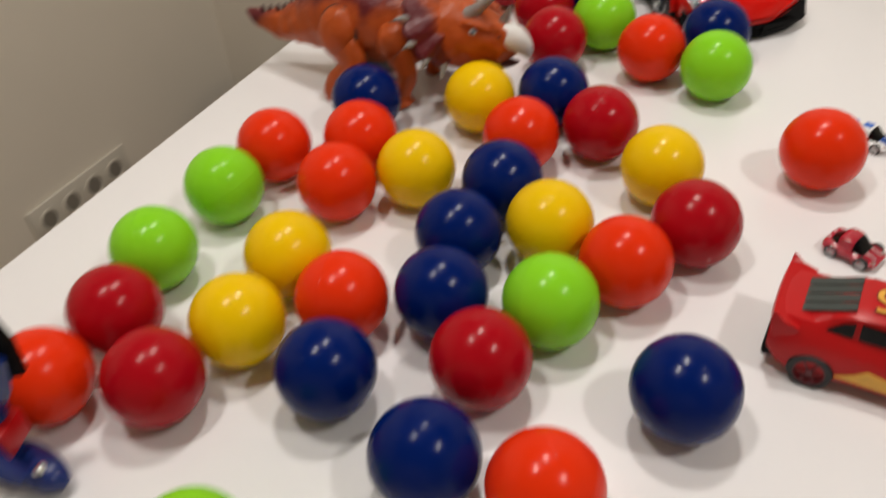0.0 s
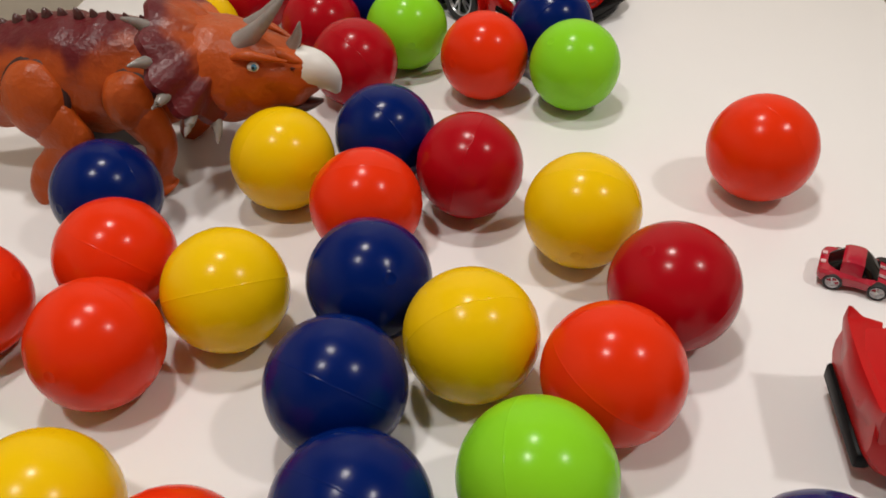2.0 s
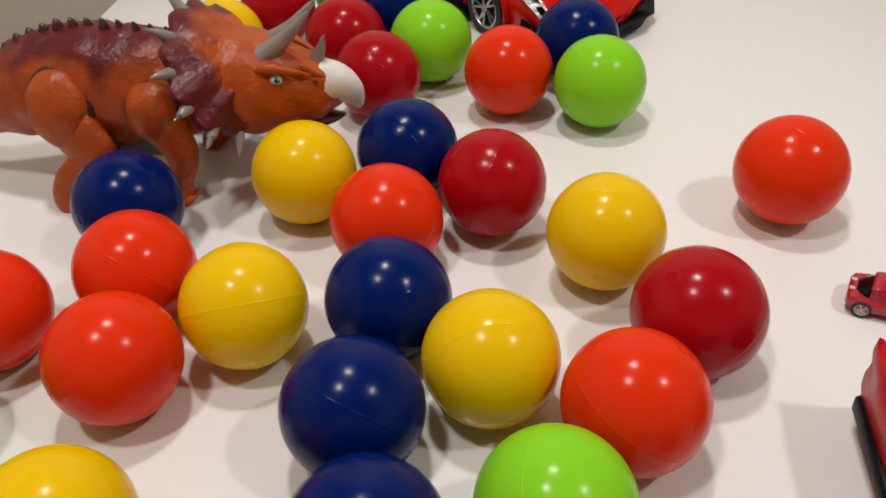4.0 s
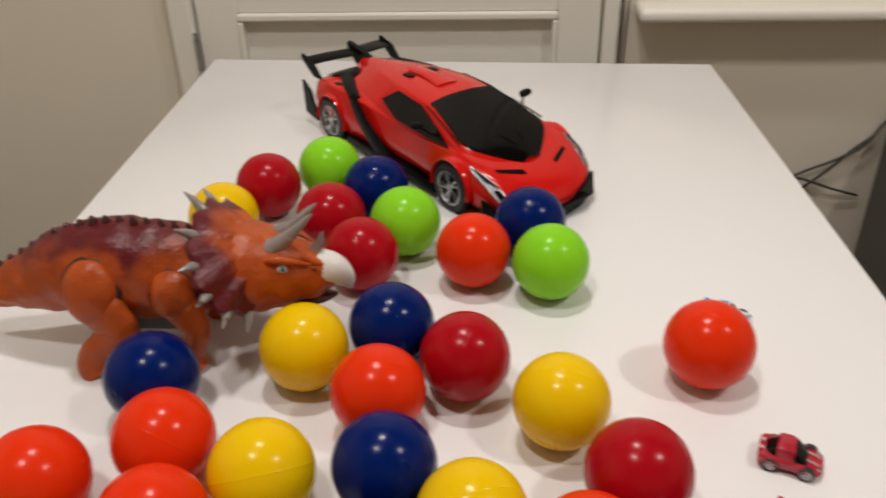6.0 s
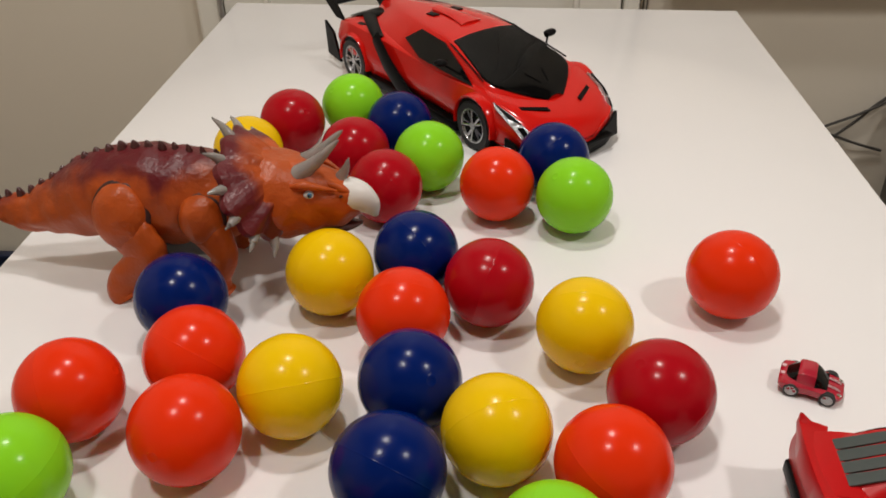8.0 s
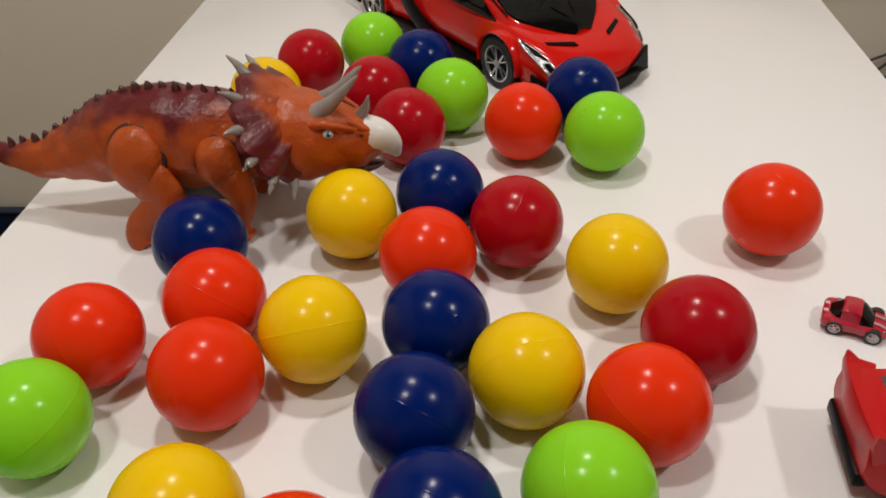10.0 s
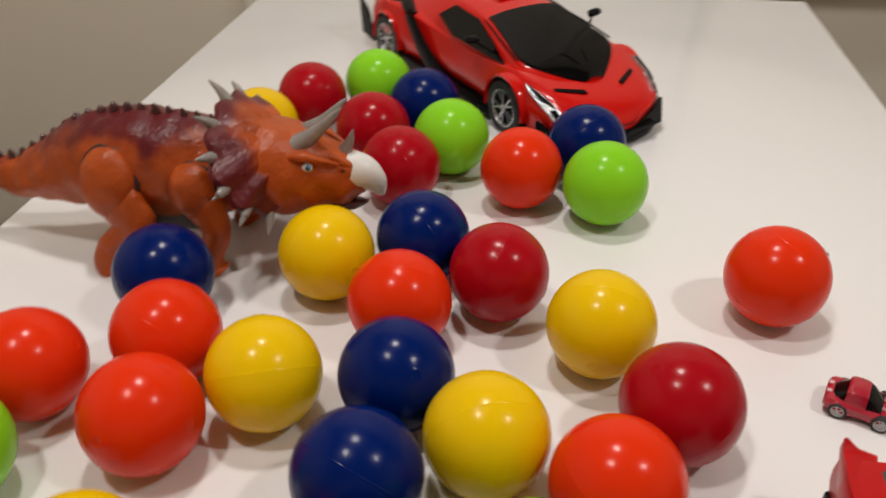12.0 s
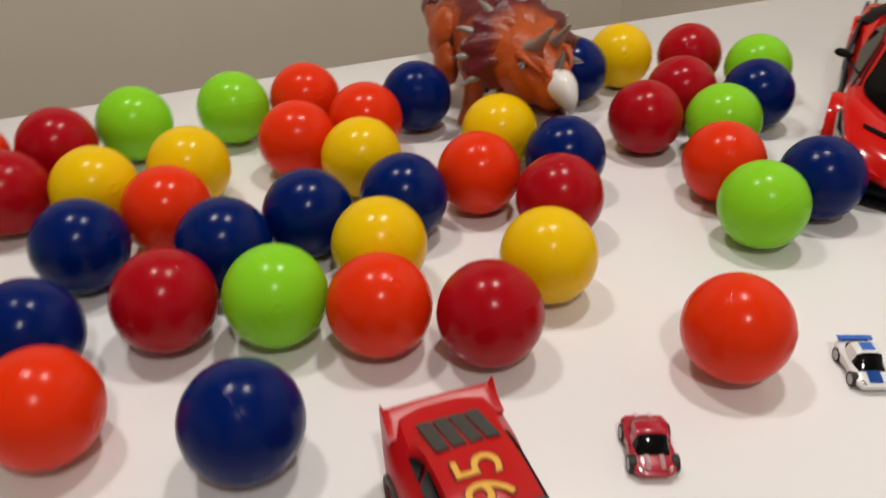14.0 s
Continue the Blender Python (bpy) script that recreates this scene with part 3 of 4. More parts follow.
    for k in (-1, 1):
        part("roof_vent", sheet_bm([(-0.120, k * 0.012, 0.0815), (-0.134, k * 0.012, 0.0808), (-0.134, k * 0.018, 0.0800), (-0.122, k * 0.018, 0.0808)][::k], 0.0014), M["black"], car, "small black roof vent")
        part("haunch_vent", sheet_bm([(-0.196, k * 0.050, 0.0598), (-0.208, k * 0.050, 0.0596), (-0.208, k * 0.055, 0.0588), (-0.200, k * 0.055, 0.0590)][::k], 0.0014), M["black"], car, "small black haunch vent")
        part("pillar_gap", tube_bm([(-0.066, k * 0.0385, 0.0735, 0.0008, 0.0008), (-0.032, k * 0.0445, 0.0665, 0.0008, 0.0008), (-0.004, k * 0.0490, 0.0590, 0.0008, 0.0008)], n=6), M["black"], car, "thin dark windscreen seal")
    part("rear_panel", box_bm((-0.2545, -0.046, 0.018), (-0.246, 0.046, 0.050), 0.002), M["black"], car, "black rear bumper panel")
    part("roof_scoop", tube_bm([(-0.085, 0, 0.0810, 0.012, 0.0015), (-0.110, 0, 0.0828, 0.009, 0.002), (-0.140, 0, 0.0820, 0.008, 0.002)], n=10), M["car_red"], car, "low red roof scoop")
    part("chassis", box_bm((-0.235, -0.045, 0.006), (0.055, 0.045, 0.014), 0.002), M["black"], car)
    return car


sports_car()


def small_car(name, label, m, L, W, H, paint, tyre_r, stripe=None, spoiler=None):
    """Palm-sized pull-back car, nose along +x, centred."""
    car = thing(name, label, "toy car", m)
    h = L / 2
    keys = [(h, 0.62, 0.30, 0.34, 0.22), (h * 0.86, 0.88, 0.36, 0.42, 0.16), (h * 0.45, 1.0, 0.44, 0.53, 0.14), (0, 0.95, 0.46, 0.56, 0.14), (-h * 0.5, 1.04, 0.50, 0.60, 0.14), (-h * 0.88, 0.98, 0.48, 0.59, 0.18), (-h, 0.78, 0.42, 0.50, 0.24)]
    rings = []
    for x, w, zw, zt, zf in smooth_track(keys, 4):
        w2 = W / 2 * w
        pts = [(0.0002, zf * H), (w2 * 0.85, zf * H), (w2, (zf + 0.08) * H), (w2, zw * H), (w2 * 0.86, zt * H * 0.97), (w2 * 0.5, zt * H), (0.0002, zt * H)]
        rings.append(rounded_section(x, pts))
    part("body", loft(bmesh.new(), rings), paint, car)
    def cabin(grow, xs, top):
        rings = []
        for x, w, z in smooth_track(xs, 4):
            w2 = W / 2 * w + grow
            pts = [(0.0002, 0.45 * H), (w2 * 1.12, 0.45 * H), (w2 * 1.08, 0.56 * H), (w2 * 0.86, (z - 0.06) * H + grow), (w2 * 0.55, z * H + grow), (0.0002, z * H + grow)]
            rings.append(rounded_section(x, pts))
        return loft(bmesh.new(), rings)
    part("window_band", cabin(0.0, [(h * 0.50, 0.62, 0.57), (h * 0.10, 0.74, 0.93), (-h * 0.30, 0.74, 0.95), (-h * 0.80, 0.62, 0.60)], 0), M["tint"], car, "black window band")
    part("roof", cabin(0.0003, [(h * 0.10, 0.73, 0.91), (-h * 0.02, 0.74, 0.965), (-h * 0.34, 0.74, 0.965), (-h * 0.46, 0.72, 0.90)], 0), paint, car)
    for x in (h * 0.56, -h * 0.56):
        for s in (-1, 1):
            wheel(car, x, s * W * 0.46, tyre_r, W * 0.16, M["tyre"], M["eye_white"], 5, False)
    if stripe:
        for s in (-0.16, 0.16) if stripe is M["decal_pink"] else (0,):
            wd = 0.05 if stripe is M["decal_pink"] else 0.17
            pts = [(h * 0.90, 0.40), (h * 0.72, 0.485), (h * 0.45, 0.545)]
            bm = bmesh.new()
            rows = [[bm.verts.new((x, (s + d) * W, z * H + 0.0005)) for d in (-wd, wd)] for x, z in pts]
            for a, b in zip(rows, rows[1:]):
                bm.faces.new((a[0], a[1], b[1], b[0]))
            bmesh.ops.solidify(bm, geom=bm.faces[:], thickness=0.0003)
            part("stripe", bm, stripe, car, "painted bonnet stripe")
            if stripe is M["decal_pink"]:
                part("stripe", box_bm((-h * 0.97, (s - wd) * W, 0.575 * H), (-h * 0.84, (s + wd) * W, 0.585 * H + 0.0005)), stripe, car, "painted tail stripe")
            else:
                part("stripe", box_bm((-h * 0.34, (s - wd) * W, 0.972 * H), (h * 0.0, (s + wd) * W, 0.972 * H + 0.0005)), stripe, car, "painted roof stripe")
    if spoiler:
        part("spoiler", box_bm((-h * 1.02, -W * 0.46, 0.66 * H), (-h * 0.80, W * 0.46, 0.72 * H), 0.0004), spoiler, car, "rear spoiler wing")
        for s in (-1, 1):
            part("spoiler_post", box_bm((-h * 0.96, s * W * 0.3 - 0.0006, 0.5 * H), (-h * 0.84, s * W * 0.3 + 0.0006, 0.67 * H)), spoiler, car)
    for s in (-1, 1):
        part("headlight", tube_bm([(h * 0.80, s * W * 0.34, 0.43 * H, 0.0006, 0.0004), (h * 0.88, s * W * 0.31, 0.40 * H, 0.0012, 0.0008), (h * 0.95, s * W * 0.26, 0.36 * H, 0.0006, 0.0004)], n=8), M["chrome"], car, "tiny silver headlight")
    return car


small_car("mini_car", "tiny crimson pull-back car with pale bonnet stripes", pose(0.1500, 0.3822, 0, 0, 0, -23), 0.0365, 0.0225, 0.0170, M["mini_red"], 0.0046, M["decal_pink"])
small_car("mini_car", "tiny white pull-back car with blue stripe and spoiler", pose(0.1475, 0.5255, 0, 0, 0, -24), 0.036, 0.021, 0.0165, M["toy_white"], 0.0042, M["toy_blue"], M["toy_blue"])


def writing_bm(words, height, thick, grow=0.0):
    """Block characters centred on the origin, standing thick along z."""
    curve = bpy.data.curves.new("writing", "FONT")
    curve.body, curve.size, curve.align_x, curve.align_y = words, height, "CENTER", "CENTER"
    curve.extrude, curve.offset, curve.resolution_u = thick / 2, grow, 4
    holder = bpy.data.objects.new("writing", curve)
    bm = bmesh.new()
    scene.collection.objects.link(holder)
    me = holder.evaluated_get(bpy.context.evaluated_depsgraph_get()).to_mesh()
    bm.from_mesh(me)
    bpy.data.objects.remove(holder)
    bpy.data.curves.remove(curve)
    return bm


def racing_car():
    """Rounded glossy red toy racing car, tail at x = 0, nose along +x."""
    car = thing("toy_racing_car", "glossy red toy racing car with decals and dark red wheels", "toy car", pose(0.1145, 0.285, 0, 0, 0, -3))
    keys = [
        (-0.002, 0.0265, 0.028, 0.0412, 0.018),
        (0.002, 0.0275, 0.027, 0.0416, 0.012),
        (0.007, 0.0285, 0.026, 0.0420, 0.008),
        (0.016, 0.0295, 0.025, 0.0420, 0.006),
        (0.028, 0.0295, 0.025, 0.0415, 0.006),
        (0.045, 0.0285, 0.023, 0.0400, 0.006),
        (0.078, 0.0290, 0.023, 0.0370, 0.006),
        (0.107, 0.0300, 0.022, 0.0330, 0.006),
        (0.124, 0.0260, 0.019, 0.0270, 0.007),
        (0.132, 0.0170, 0.015, 0.0210, 0.010),
    ]
    rings = []
    for x, w, zw, zt, zf in smooth_track(keys, 4):
        pts = [(0.0003, zf), (w * 0.88, zf), (w, zf + 0.004), (w * 1.02, zw), (w * 0.93, zw + (zt - zw) * 0.62), (w * 0.72, zt), (w * 0.35, zt + 0.001), (0.0003, zt + 0.001)]
        rings.append(rounded_section(x, pts))
    part("body", loft(bmesh.new(), rings), M["toy_red"], car)
    rings = []
    for x, w, z in smooth_track([(0.010, 0.0205, 0.0405), (0.026, 0.0205, 0.0470), (0.042, 0.0200, 0.0520), (0.072, 0.0200, 0.0515), (0.094, 0.0215, 0.0375)], 5):
        pts = [(0.0003, 0.034), (w * 1.15, 0.034), (w * 1.10, 0.040), (w * 0.92, z - 0.002), (w * 0.6, z), (0.0003, z + 0.0006)]
        rings.append(rounded_section(x, pts))
    part("cabin", loft(bmesh.new(), rings), M["toy_red"], car)
    for k in range(4):
        y = -0.0115 + 0.0076 * k
        part("engine_louvre", sheet_bm([(0.0120, y - 0.0034, 0.0421), (0.0120, y + 0.0034, 0.0421), (0.0385, y + 0.0030, 0.0520), (0.0385, y - 0.0030, 0.0520)], 0.0010, (-0.35, 0, 1)), M["decal_grey"], car, "grey-green louvre stripe")
    # race number on the roof, read from the far flank
    for grow, z, mat, words in ((0.0007, 0.0533, "number_edge", "dark red number outline"), (0.0, 0.0537, "decal_yellow", "yellow race number")):
        part("roof_number", writing_bm("95", 0.029, 0.0004, grow), M[mat], car, words, smooth=False, m=pose(0.0590, -0.001, z, 0, 0, 180))
    for s in (-1, 1):
        part("side_window", sheet_bm([(0.026, s * 0.0222, 0.0400), (0.040, s * 0.0225, 0.0395), (0.040, s * 0.0200, 0.0480), (0.034, s * 0.0203, 0.0460)][::s], 0.001, (0, s, 0.3)), M["tint"], car, "dark rear quarter window")
        part("side_window", sheet_bm([(0.043, s * 0.0225, 0.0395), (0.078, s * 0.0228, 0.0385), (0.072, s * 0.0200, 0.0470), (0.043, s * 0.0198, 0.0485)][::s], 0.001, (0, s, 0.3)), M["tint"], car, "dark side window")
        part("flame_decal", sheet_bm([(0.036, s * 0.0292, 0.0140), (0.090, s * 0.0302, 0.0120), (0.094, s * 0.0305, 0.0220), (0.070, s * 0.0295, 0.0200), (0.052, s * 0.0292, 0.0240), (0.046, s * 0.0292, 0.0190)][::s], 0.0008, (0, s, 0)), M["decal_yellow"], car, "faded orange flank decal")
        for wx in (0.024, 0.106):
            wheel(car, wx, s * 0.0268, 0.0125, 0.009, M["tyre"], M["rim_red"], 6, False)
    rings = []
    for k in range(25):
        y = -0.0275 + 0.055 * k / 24
        rise = 0.0040 * abs(y / 0.0275) ** 30
        back = 0.004 * (y / 0.0275) ** 2
        rings.append([Vector(p) for p in ((0.010 + back, y, 0.039), (0.0030 + back * 0.6, y, 0.0420), (-0.0012 + back * 0.3, y, 0.0434 + rise), (-0.0026 + back * 0.3, y, 0.0436 + rise), (-0.0036 + back * 0.4, y, 0.0410), (-0.0042 + back, y, 0.0300), (0.002 + back, y, 0.0220))])
    part("spoiler", loft(bmesh.new(), rings), M["toy_red"], car, "raised red tail spoiler lip")
    part("rear_bumper", box_bm((-0.004, -0.0245, 0.009), (0.003, 0.0245, 0.018), 0.002), M["black"], car, "dark lower rear bumper")
    part("windscreen", sheet_bm([(0.0735, -0.0185, 0.0512), (0.0735, 0.0185, 0.0512), (0.095, 0.0205, 0.0378), (0.095, -0.0205, 0.0378)], 0.0012, (0.5, 0, 0.85)), M["decal_grey"], car, "plain grey windscreen")
    return car


racing_car()


# ---- toy dinosaur ----
def sprayed(ob, rule):
    """Store how much of the wine-red spray paint each point of the toy carries."""
    att = ob.data.attributes.new("spray", "FLOAT", "POINT")
    for v, a in zip(ob.data.vertices, att.data):
        a.value = rule(v.co)
    return ob


def limb_bm(centre, radii, tilt, keys=None, seed=0):
    """A lens-shaped joint plate, tilted about x, with a limb growing out of it."""
    bm = bmesh.new()
    r = bmesh.ops.create_uvsphere(bm, u_segments=28, v_segments=18, radius=1)
    m = Matrix.Translation(centre) @ pose(0, 0, 0, tilt) @ Matrix.Diagonal((*radii, 1))
    bmesh.ops.transform(bm, matrix=m, verts=r["verts"])
    for v in r["verts"] if keys else ():
        v.co += (v.co - Vector(centre)).normalized() * 0.0009 * noise.noise(v.co * 90 + Vector((seed, 4, 0)))
    if keys:
        tube(bm, keys, steps=5, n=22, lumps=0.0018, seed=seed)
    return bm


def horned_dinosaur():
    """Walking toy with a neck frill: head along +x, midline y = 0, origin on the table."""
    dino = thing("toy_dinosaur", "orange plastic horned dinosaur toy with wine-red back", "toy dinosaur", pose(-0.278, 0.4985, 0, 0, 0, 0))
    body = part("body", tube_bm([
        (-0.152, 0.003, 0.0560, 0.0015, 0.0015), (-0.143, 0.002, 0.0515, 0.005, 0.006), (-0.125, 0.001, 0.0470, 0.009, 0.011), (-0.100, 0, 0.0470, 0.014, 0.016), (-0.075, 0, 0.0530, 0.020, 0.024),
        (-0.050, 0, 0.0600, 0.026, 0.032), (-0.022, 0, 0.0635, 0.031, 0.0365), (0.006, 0, 0.0630, 0.031, 0.0365), (0.034, 0, 0.0615, 0.029, 0.034),
        (0.056, 0, 0.0640, 0.025, 0.028), (0.075, 0, 0.0680, 0.018, 0.020)], steps=7, n=40, lumps=0.0024), M["hide"], dino)
    sprayed(body, lambda p: 0.30 + (p.z - (0.0785 + min(0, p.x + 0.03) * 0.30)) * 26 + 0.5 * max(0.0, -0.115 - p.x) / 0.03 + 0.34 * math.exp(-((p.x - 0.006) / 0.006) ** 2) * (p.z > 0.055))
    head = part("head", tube_bm([
        (0.056, 0, 0.0680, 0.030, 0.027), (0.074, 0, 0.0680, 0.034, 0.030), (0.092, 0, 0.0630, 0.0295, 0.0300), (0.107, 0, 0.0615, 0.0228, 0.0265), (0.120, 0, 0.0610, 0.0170, 0.0215), (0.132, 0.001, 0.0612, 0.0128, 0.0160), (0.139, 0.001, 0.0620, 0.0100, 0.0110)], steps=7, n=36, lumps=0.0024, seed=3), M["hide"], dino)
    sprayed(head, lambda p: 0.55 - (p.x - 0.056) * 14 - (p.z - 0.06) * 6)
    part("jaw", tube_bm([(0.092, 0, 0.0440, 0.017, 0.009), (0.112, 0, 0.0405, 0.0125, 0.006), (0.130, 0.001, 0.0395, 0.008, 0.0035), (0.140, 0.001, 0.0415, 0.002, 0.001)], n=16), M["mouth"], dino, "dark red open lower jaw")
    part("beak", tube_bm([(0.128, 0.001, 0.0640, 0.0128, 0.0138), (0.138, 0.001, 0.0620, 0.0108, 0.0122), (0.146, 0.001, 0.0555, 0.0065, 0.0085), (0.1500, 0.001, 0.0470, 0.0015, 0.0020)], steps=5, n=18), M["beak"], dino, "white hooked beak")
    # frill: curved shield with a scalloped rim
    bm = bmesh.new()
    C, ax = Vector((0.0745, 0, 0.0755)), Vector((0.86, 0, 0.51)).normalized()
    side, up = Vector((0, 1, 0)), Vector((-0.51, 0, 0.86)).normalized()
    n, rows = 90, 13
    front, back = [], []
    for i in range(rows):
        u = i / (rows - 1)
        fr, bk = [], []
        for j in range(n):
            a = 2 * math.pi * j / n
            low = max(0.0, -math.sin(a))
            r = (0.0405 - 0.004 * low) * (1 + 0.055 * u * u * math.cos(a * 11)) * u
            p = C + side * (r * 1.28 * math.cos(a)) + up * (r * math.sin(a)) + ax * (0.013 * (1 - u * u) - 0.008 * u * u * abs(math.cos(a)))
            p += ax * (0.0012 * math.sin(a * 11) * u + 0.0027 * max(0.0, math.cos(a * 9 + 0.6)) * math.sin(math.pi * min(1.0, u * 1.05)))
            fr.append(bm.verts.new(p + ax * 0.0025 * (1.2 - u)))
            bk.append(bm.verts.new(p - ax * (0.0035 + 0.002 * (1 - u))))
        front.append(fr)
        back.append(bk)
    for grid in (front, back):
        for a, b in zip(grid, grid[1:]):
            for j in range(n):
                bm.faces.new((a[j], a[(j + 1) % n], b[(j + 1) % n], b[j]))
    for j in range(n):
        bm.faces.new((front[-1][j], front[-1][(j + 1) % n], back[-1][(j + 1) % n], back[-1][j]))
    bmesh.ops.remove_doubles(bm, verts=bm.verts, dist=0.0002)
    frill = part("frill", bm, M["hide"], dino, "wine-red and orange neck frill")
    sprayed(frill, lambda p: 1.2 * (((p - C) - ax * (p - C).dot(ax)).length / 0.046) ** 2.1)
    # rim horns all round the frill
    for a, ln in ((96, 0.018), (64, 0.014), (122, 0.015), (150, 0.014), (176, 0.014), (202, 0.015), (226, 0.015), (250, 0.015), (34, 0.013), (4, 0.013), (-24, 0.014), (-50, 0.014)):
        a = radians(180 - a)
        out = side * (1.28 * math.cos(a)) + up * math.sin(a)
        base = C + out * 0.0375 - ax * (0.003 + 0.007 * abs(math.cos(a)))
        part("rim_horn", cone_bm(base, base + out.normalized() * ln - ax * 0.003, 0.0042, ax * 0.001), M["horn"], dino, "translucent grey frill horn")
    for s in (-1, 1):
        part("brow_horn", cone_bm((0.099, s * 0.0085, 0.084), (0.130, s * 0.0075, 0.1105), 0.0072, (-0.002, 0, -0.0035), 14), M["horn"], dino, "long grey brow horn")
        eye = part("eye", tube_bm([(0.1085, s * 0.0200, 0.0755, 0.0030, 0.0030), (0.1085, s * 0.0216, 0.0757, 0.0034, 0.0026), (0.1088, s * 0.0226, 0.0759, 0.0006, 0.0006)], n=14), M["eye_white"], dino, "pale painted eye")
        part("iris", tube_bm([(0.1090, s * 0.0219, 0.0758, 0.0021, 0.0021), (0.1090, s * 0.02285, 0.0760, 0.0012, 0.0012)], n=14, steps=2), M["eye_blue"], eye, "blue iris")
        part("pupil", tube_bm([(0.1090, s * 0.0226, 0.0759, 0.0010, 0.0010), (0.1090, s * 0.0233, 0.0761, 0.0005, 0.0005)], n=10, steps=2), M["black"], eye, "black pupil")
        part("brow", tube_bm([(0.095, s * 0.0195, 0.0800, 0.0016, 0.0016), (0.106, s * 0.0205, 0.0825, 0.0034, 0.0030), (0.117, s * 0.0175, 0.0790, 0.0020, 0.0018), (0.126, s * 0.0130, 0.0745, 0.0010, 0.0010)], n=12), M["hide"], dino)
        part("brow", tube_bm([(0.112, s * 0.0060, 0.0815, 0.0020, 0.0020), (0.124, s * 0.0075, 0.0755, 0.0042, 0.0036), (0.134, s * 0.0065, 0.0700, 0.0022, 0.0020)], n=12), M["hide"], dino, "swollen snout ridge")
        part("nostril", tube_bm([(0.1285, s * 0.0118, 0.0695, 0.0016, 0.0012), (0.1285, s * 0.0130, 0.0697, 0.0010, 0.0008)], n=8, steps=2), M["mouth"], dino)
        # legs: a round thigh plate, then shank and foot
        hip = part("rear_leg", limb_bm((-0.022, s * 0.0310, 0.0625), (0.0195, 0.0125, 0.0235), s * 14, [(-0.022, s * 0.022, 0.0600, 0.0040, 0.0120), (-0.020, s * 0.0300, 0.0540, 0.0100, 0.0175), (-0.013, s * 0.0330, 0.0430, 0.0105, 0.0165), (-0.008, s * 0.0345, 0.0340, 0.0105, 0.0145), (-0.017, s * 0.036, 0.0245, 0.0102, 0.0120), (-0.027, s * 0.037, 0.0150, 0.0098, 0.0105), (-0.031, s * 0.037, 0.0060, 0.0112, 0.0115), (-0.029, s * 0.037, 0.0004, 0.0120, 0.0130)], 5 + s), M["hide"], dino, "stout orange hind leg")
        fore = part("front_leg", limb_bm((0.034, s * 0.0290, 0.0600), (0.0160, 0.0115, 0.0180), s * 14, [(0.034, s * 0.020, 0.0580, 0.0040, 0.0090), (0.036, s * 0.0285, 0.0530, 0.0092, 0.0135), (0.042, s * 0.0310, 0.0430, 0.0090, 0.0125), (0.046, s * 0.0322, 0.0340, 0.0088, 0.0108), (0.044, s * 0.033, 0.0240, 0.0080, 0.0090), (0.040, s * 0.034, 0.0140, 0.0078, 0.0084), (0.039, s * 0.034, 0.0055, 0.0090, 0.0095), (0.041, s * 0.034, 0.0004, 0.0098, 0.0108)], 9 + s), M["hide"], dino, "stout orange front leg")
        for leg in (hip, fore):
            sprayed(leg, lambda p: 0.0)
        for ob in [o for o in dino.children if o.name.startswith("brow") and "spray" not in o.data.attributes and o.data.materials[0] == M["hide"]]:
            sprayed(ob, lambda p: 0.25)
        part("joint_gap", limb_bm((-0.0215, s * 0.0305, 0.0630), (0.0209, 0.0060, 0.0249), s * 18), M["joint"], dino, "dark joint gap round the hip")
        part("joint_gap", limb_bm((0.0340, s * 0.0285, 0.0605), (0.0174, 0.0060, 0.0194), s * 18), M["joint"], dino, "dark joint gap round the shoulder")
    part("nose_horn", cone_bm((0.126, 0.001, 0.0760), (0.134, 0.001, 0.0925), 0.0048, (0.001, 0, 0)), M["horn"], dino, "short grey nose horn")
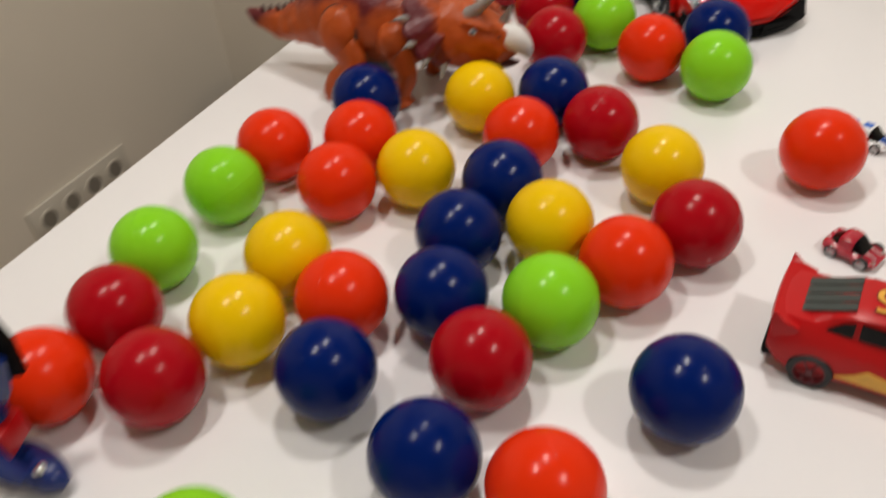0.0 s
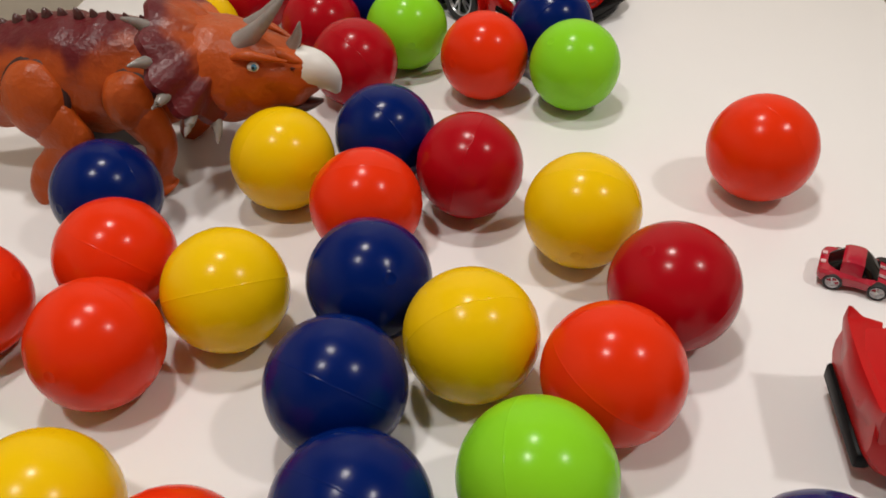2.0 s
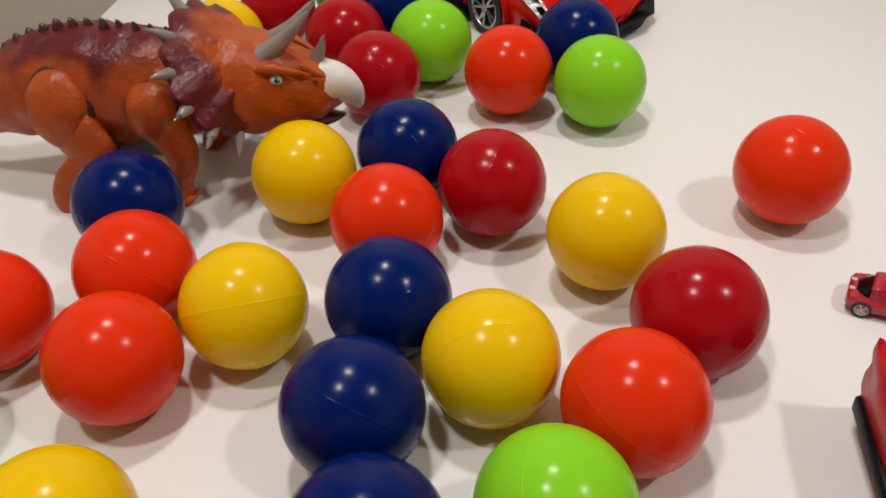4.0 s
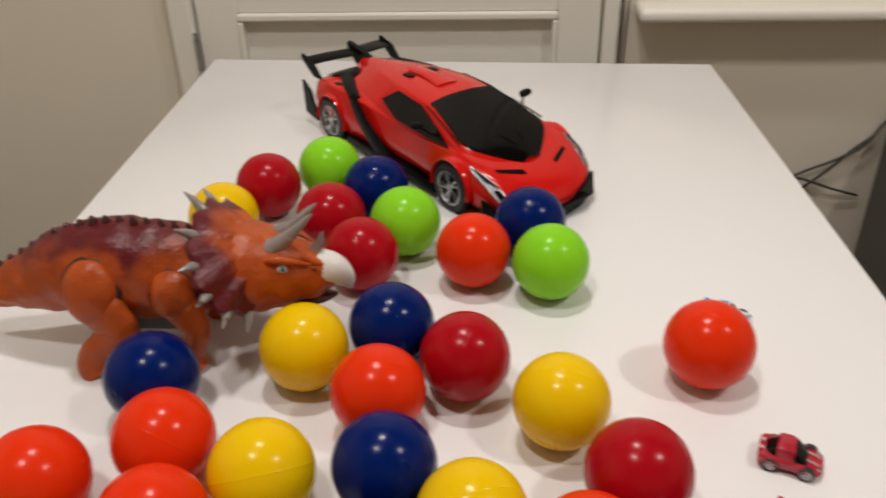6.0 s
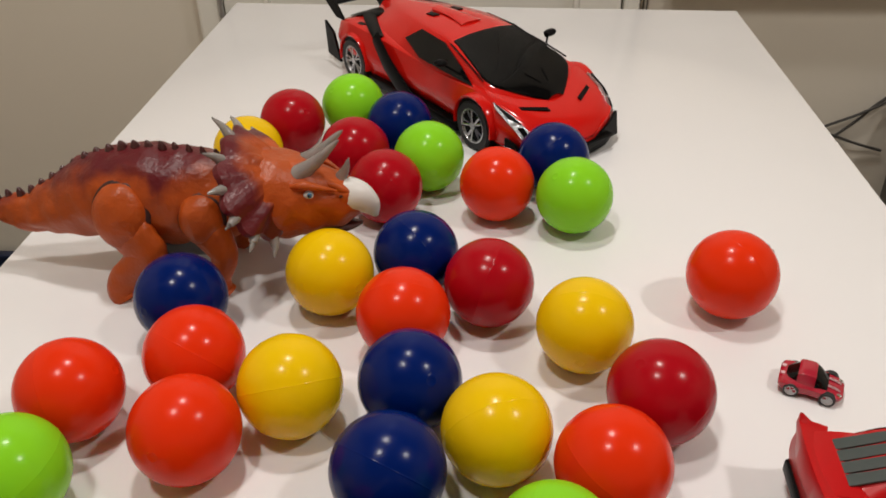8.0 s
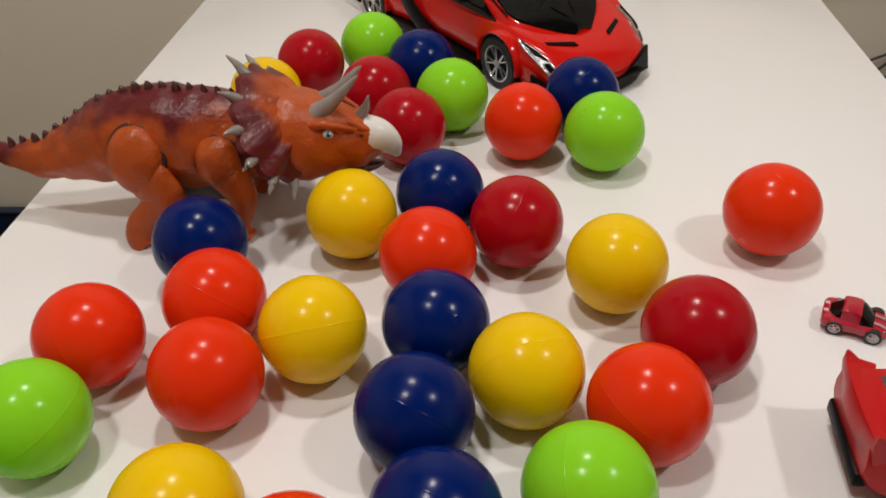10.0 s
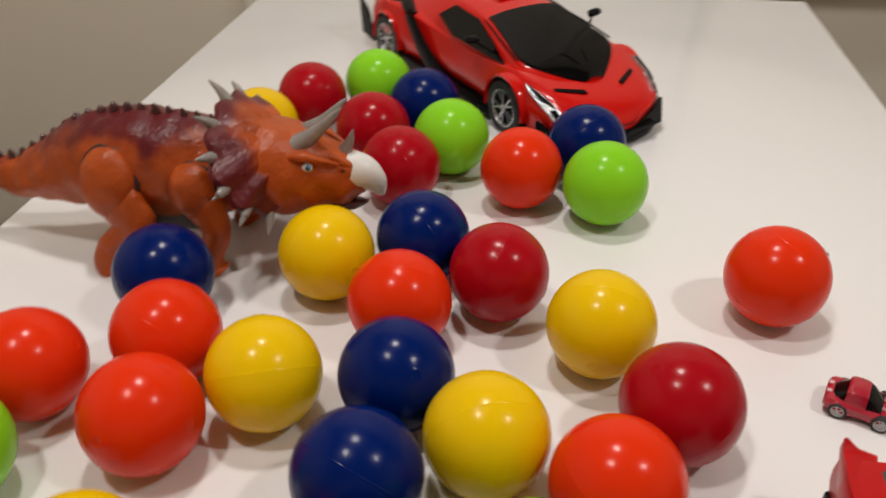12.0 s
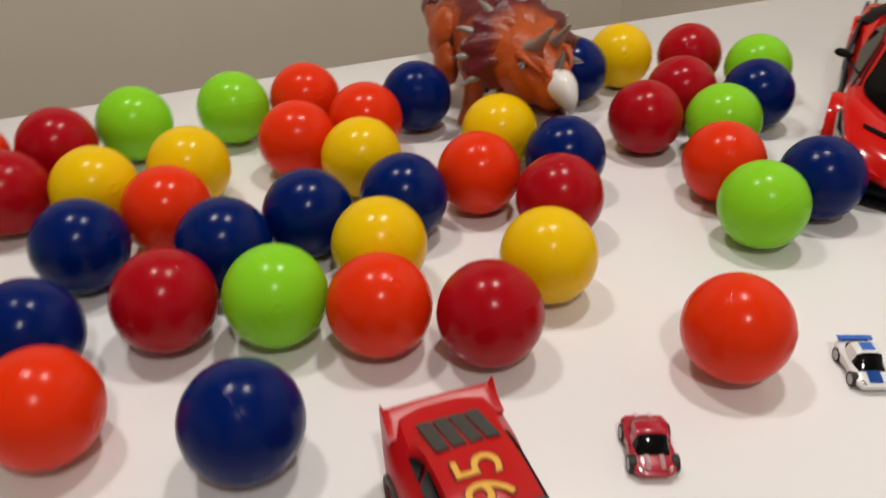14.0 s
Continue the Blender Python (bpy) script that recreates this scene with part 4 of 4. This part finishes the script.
    for k in range(19):
        u = k / 18
        x = -0.128 + 0.170 * u
        z = float(np.interp(x, [-0.125, -0.100, -0.075, -0.050, -0.022, 0.006, 0.034, 0.05], [0.058, 0.063, 0.077, 0.092, 0.100, 0.0995, 0.0955, 0.0925]))
        r = 0.0026 + 0.0014 * math.sin(math.pi * min(1, u * 1.1))
        part("back_spike", tube_bm([(x, 0, z - 0.003, r, r), (x, 0, z + 0.001, r * 0.9, r * 0.95), (x - 0.0006, 0, z + 0.0042, r * 0.45, r * 0.5), (x - 0.0008, 0, z + 0.0054, 0.0004, 0.0004)], n=8, steps=2), M["spike"], dino, "small dark rounded dorsal knob")
    part("battery_box", box_bm((-0.020, -0.017, 0.020), (0.030, 0.017, 0.040), 0.004), M["box"], dino, "dark battery case under the belly")
    return dino


horned_dinosaur()


# ---- blue toy at the table's near corner ----
def blue_toy():
    toy = thing("toy_robot", "dark blue and black toy robot with red patches", "toy", pose(-0.2545, 0.0265, 0, 0, 0, 20))
    part("foot", tube_bm([(0.034, -0.010, 0.006, 0.004, 0.005), (0.026, -0.008, 0.010, 0.010, 0.0095), (0.005, 0.0, 0.011, 0.013, 0.0105), (-0.020, 0.006, 0.010, 0.010, 0.0095)], n=12), M["figure_blue"], toy)
    part("body", tube_bm([(-0.006, 0, 0.010, 0.012, 0.012), (-0.004, 0, 0.035, 0.015, 0.017), (-0.004, 0.004, 0.055, 0.012, 0.014), (0.008, 0.006, 0.075, 0.011, 0.014), (0.018, 0.008, 0.090, 0.005, 0.007)], n=8, steps=3), M["figure_blue"], toy)
    part("fin", sheet_bm([(0.0150, 0.008, 0.072), (0.0270, 0.010, 0.074), (0.0275, 0.012, 0.096), (0.0225, 0.013, 0.112), (0.0160, 0.011, 0.096)], 0.005, (0, 1, 0)), M["black"], toy, "black pointed fin")
    part("chest_plate", box_bm((0.006, -0.012, 0.030), (0.014, 0.010, 0.048), 0.002), M["toy_red"], toy, "red chest patch")
    part("stud", lathe_bm([(0.0005, -0.002), (0.0035, -0.002), (0.0035, 0.001), (0.002, 0.0025), (0.0005, 0.003)], 16), M["chrome"], toy, "shiny chrome stud", m=Matrix.Translation((0.024, -0.010, 0.0205)) @ pose(0, 0, 0, 60, 0, 0))
    part("arm", tube_bm([(0.002, -0.014, 0.050, 0.006, 0.006), (0.012, -0.020, 0.036, 0.007, 0.006), (0.022, -0.020, 0.026, 0.006, 0.005)], n=8), M["figure_blue"], toy)


blue_toy()
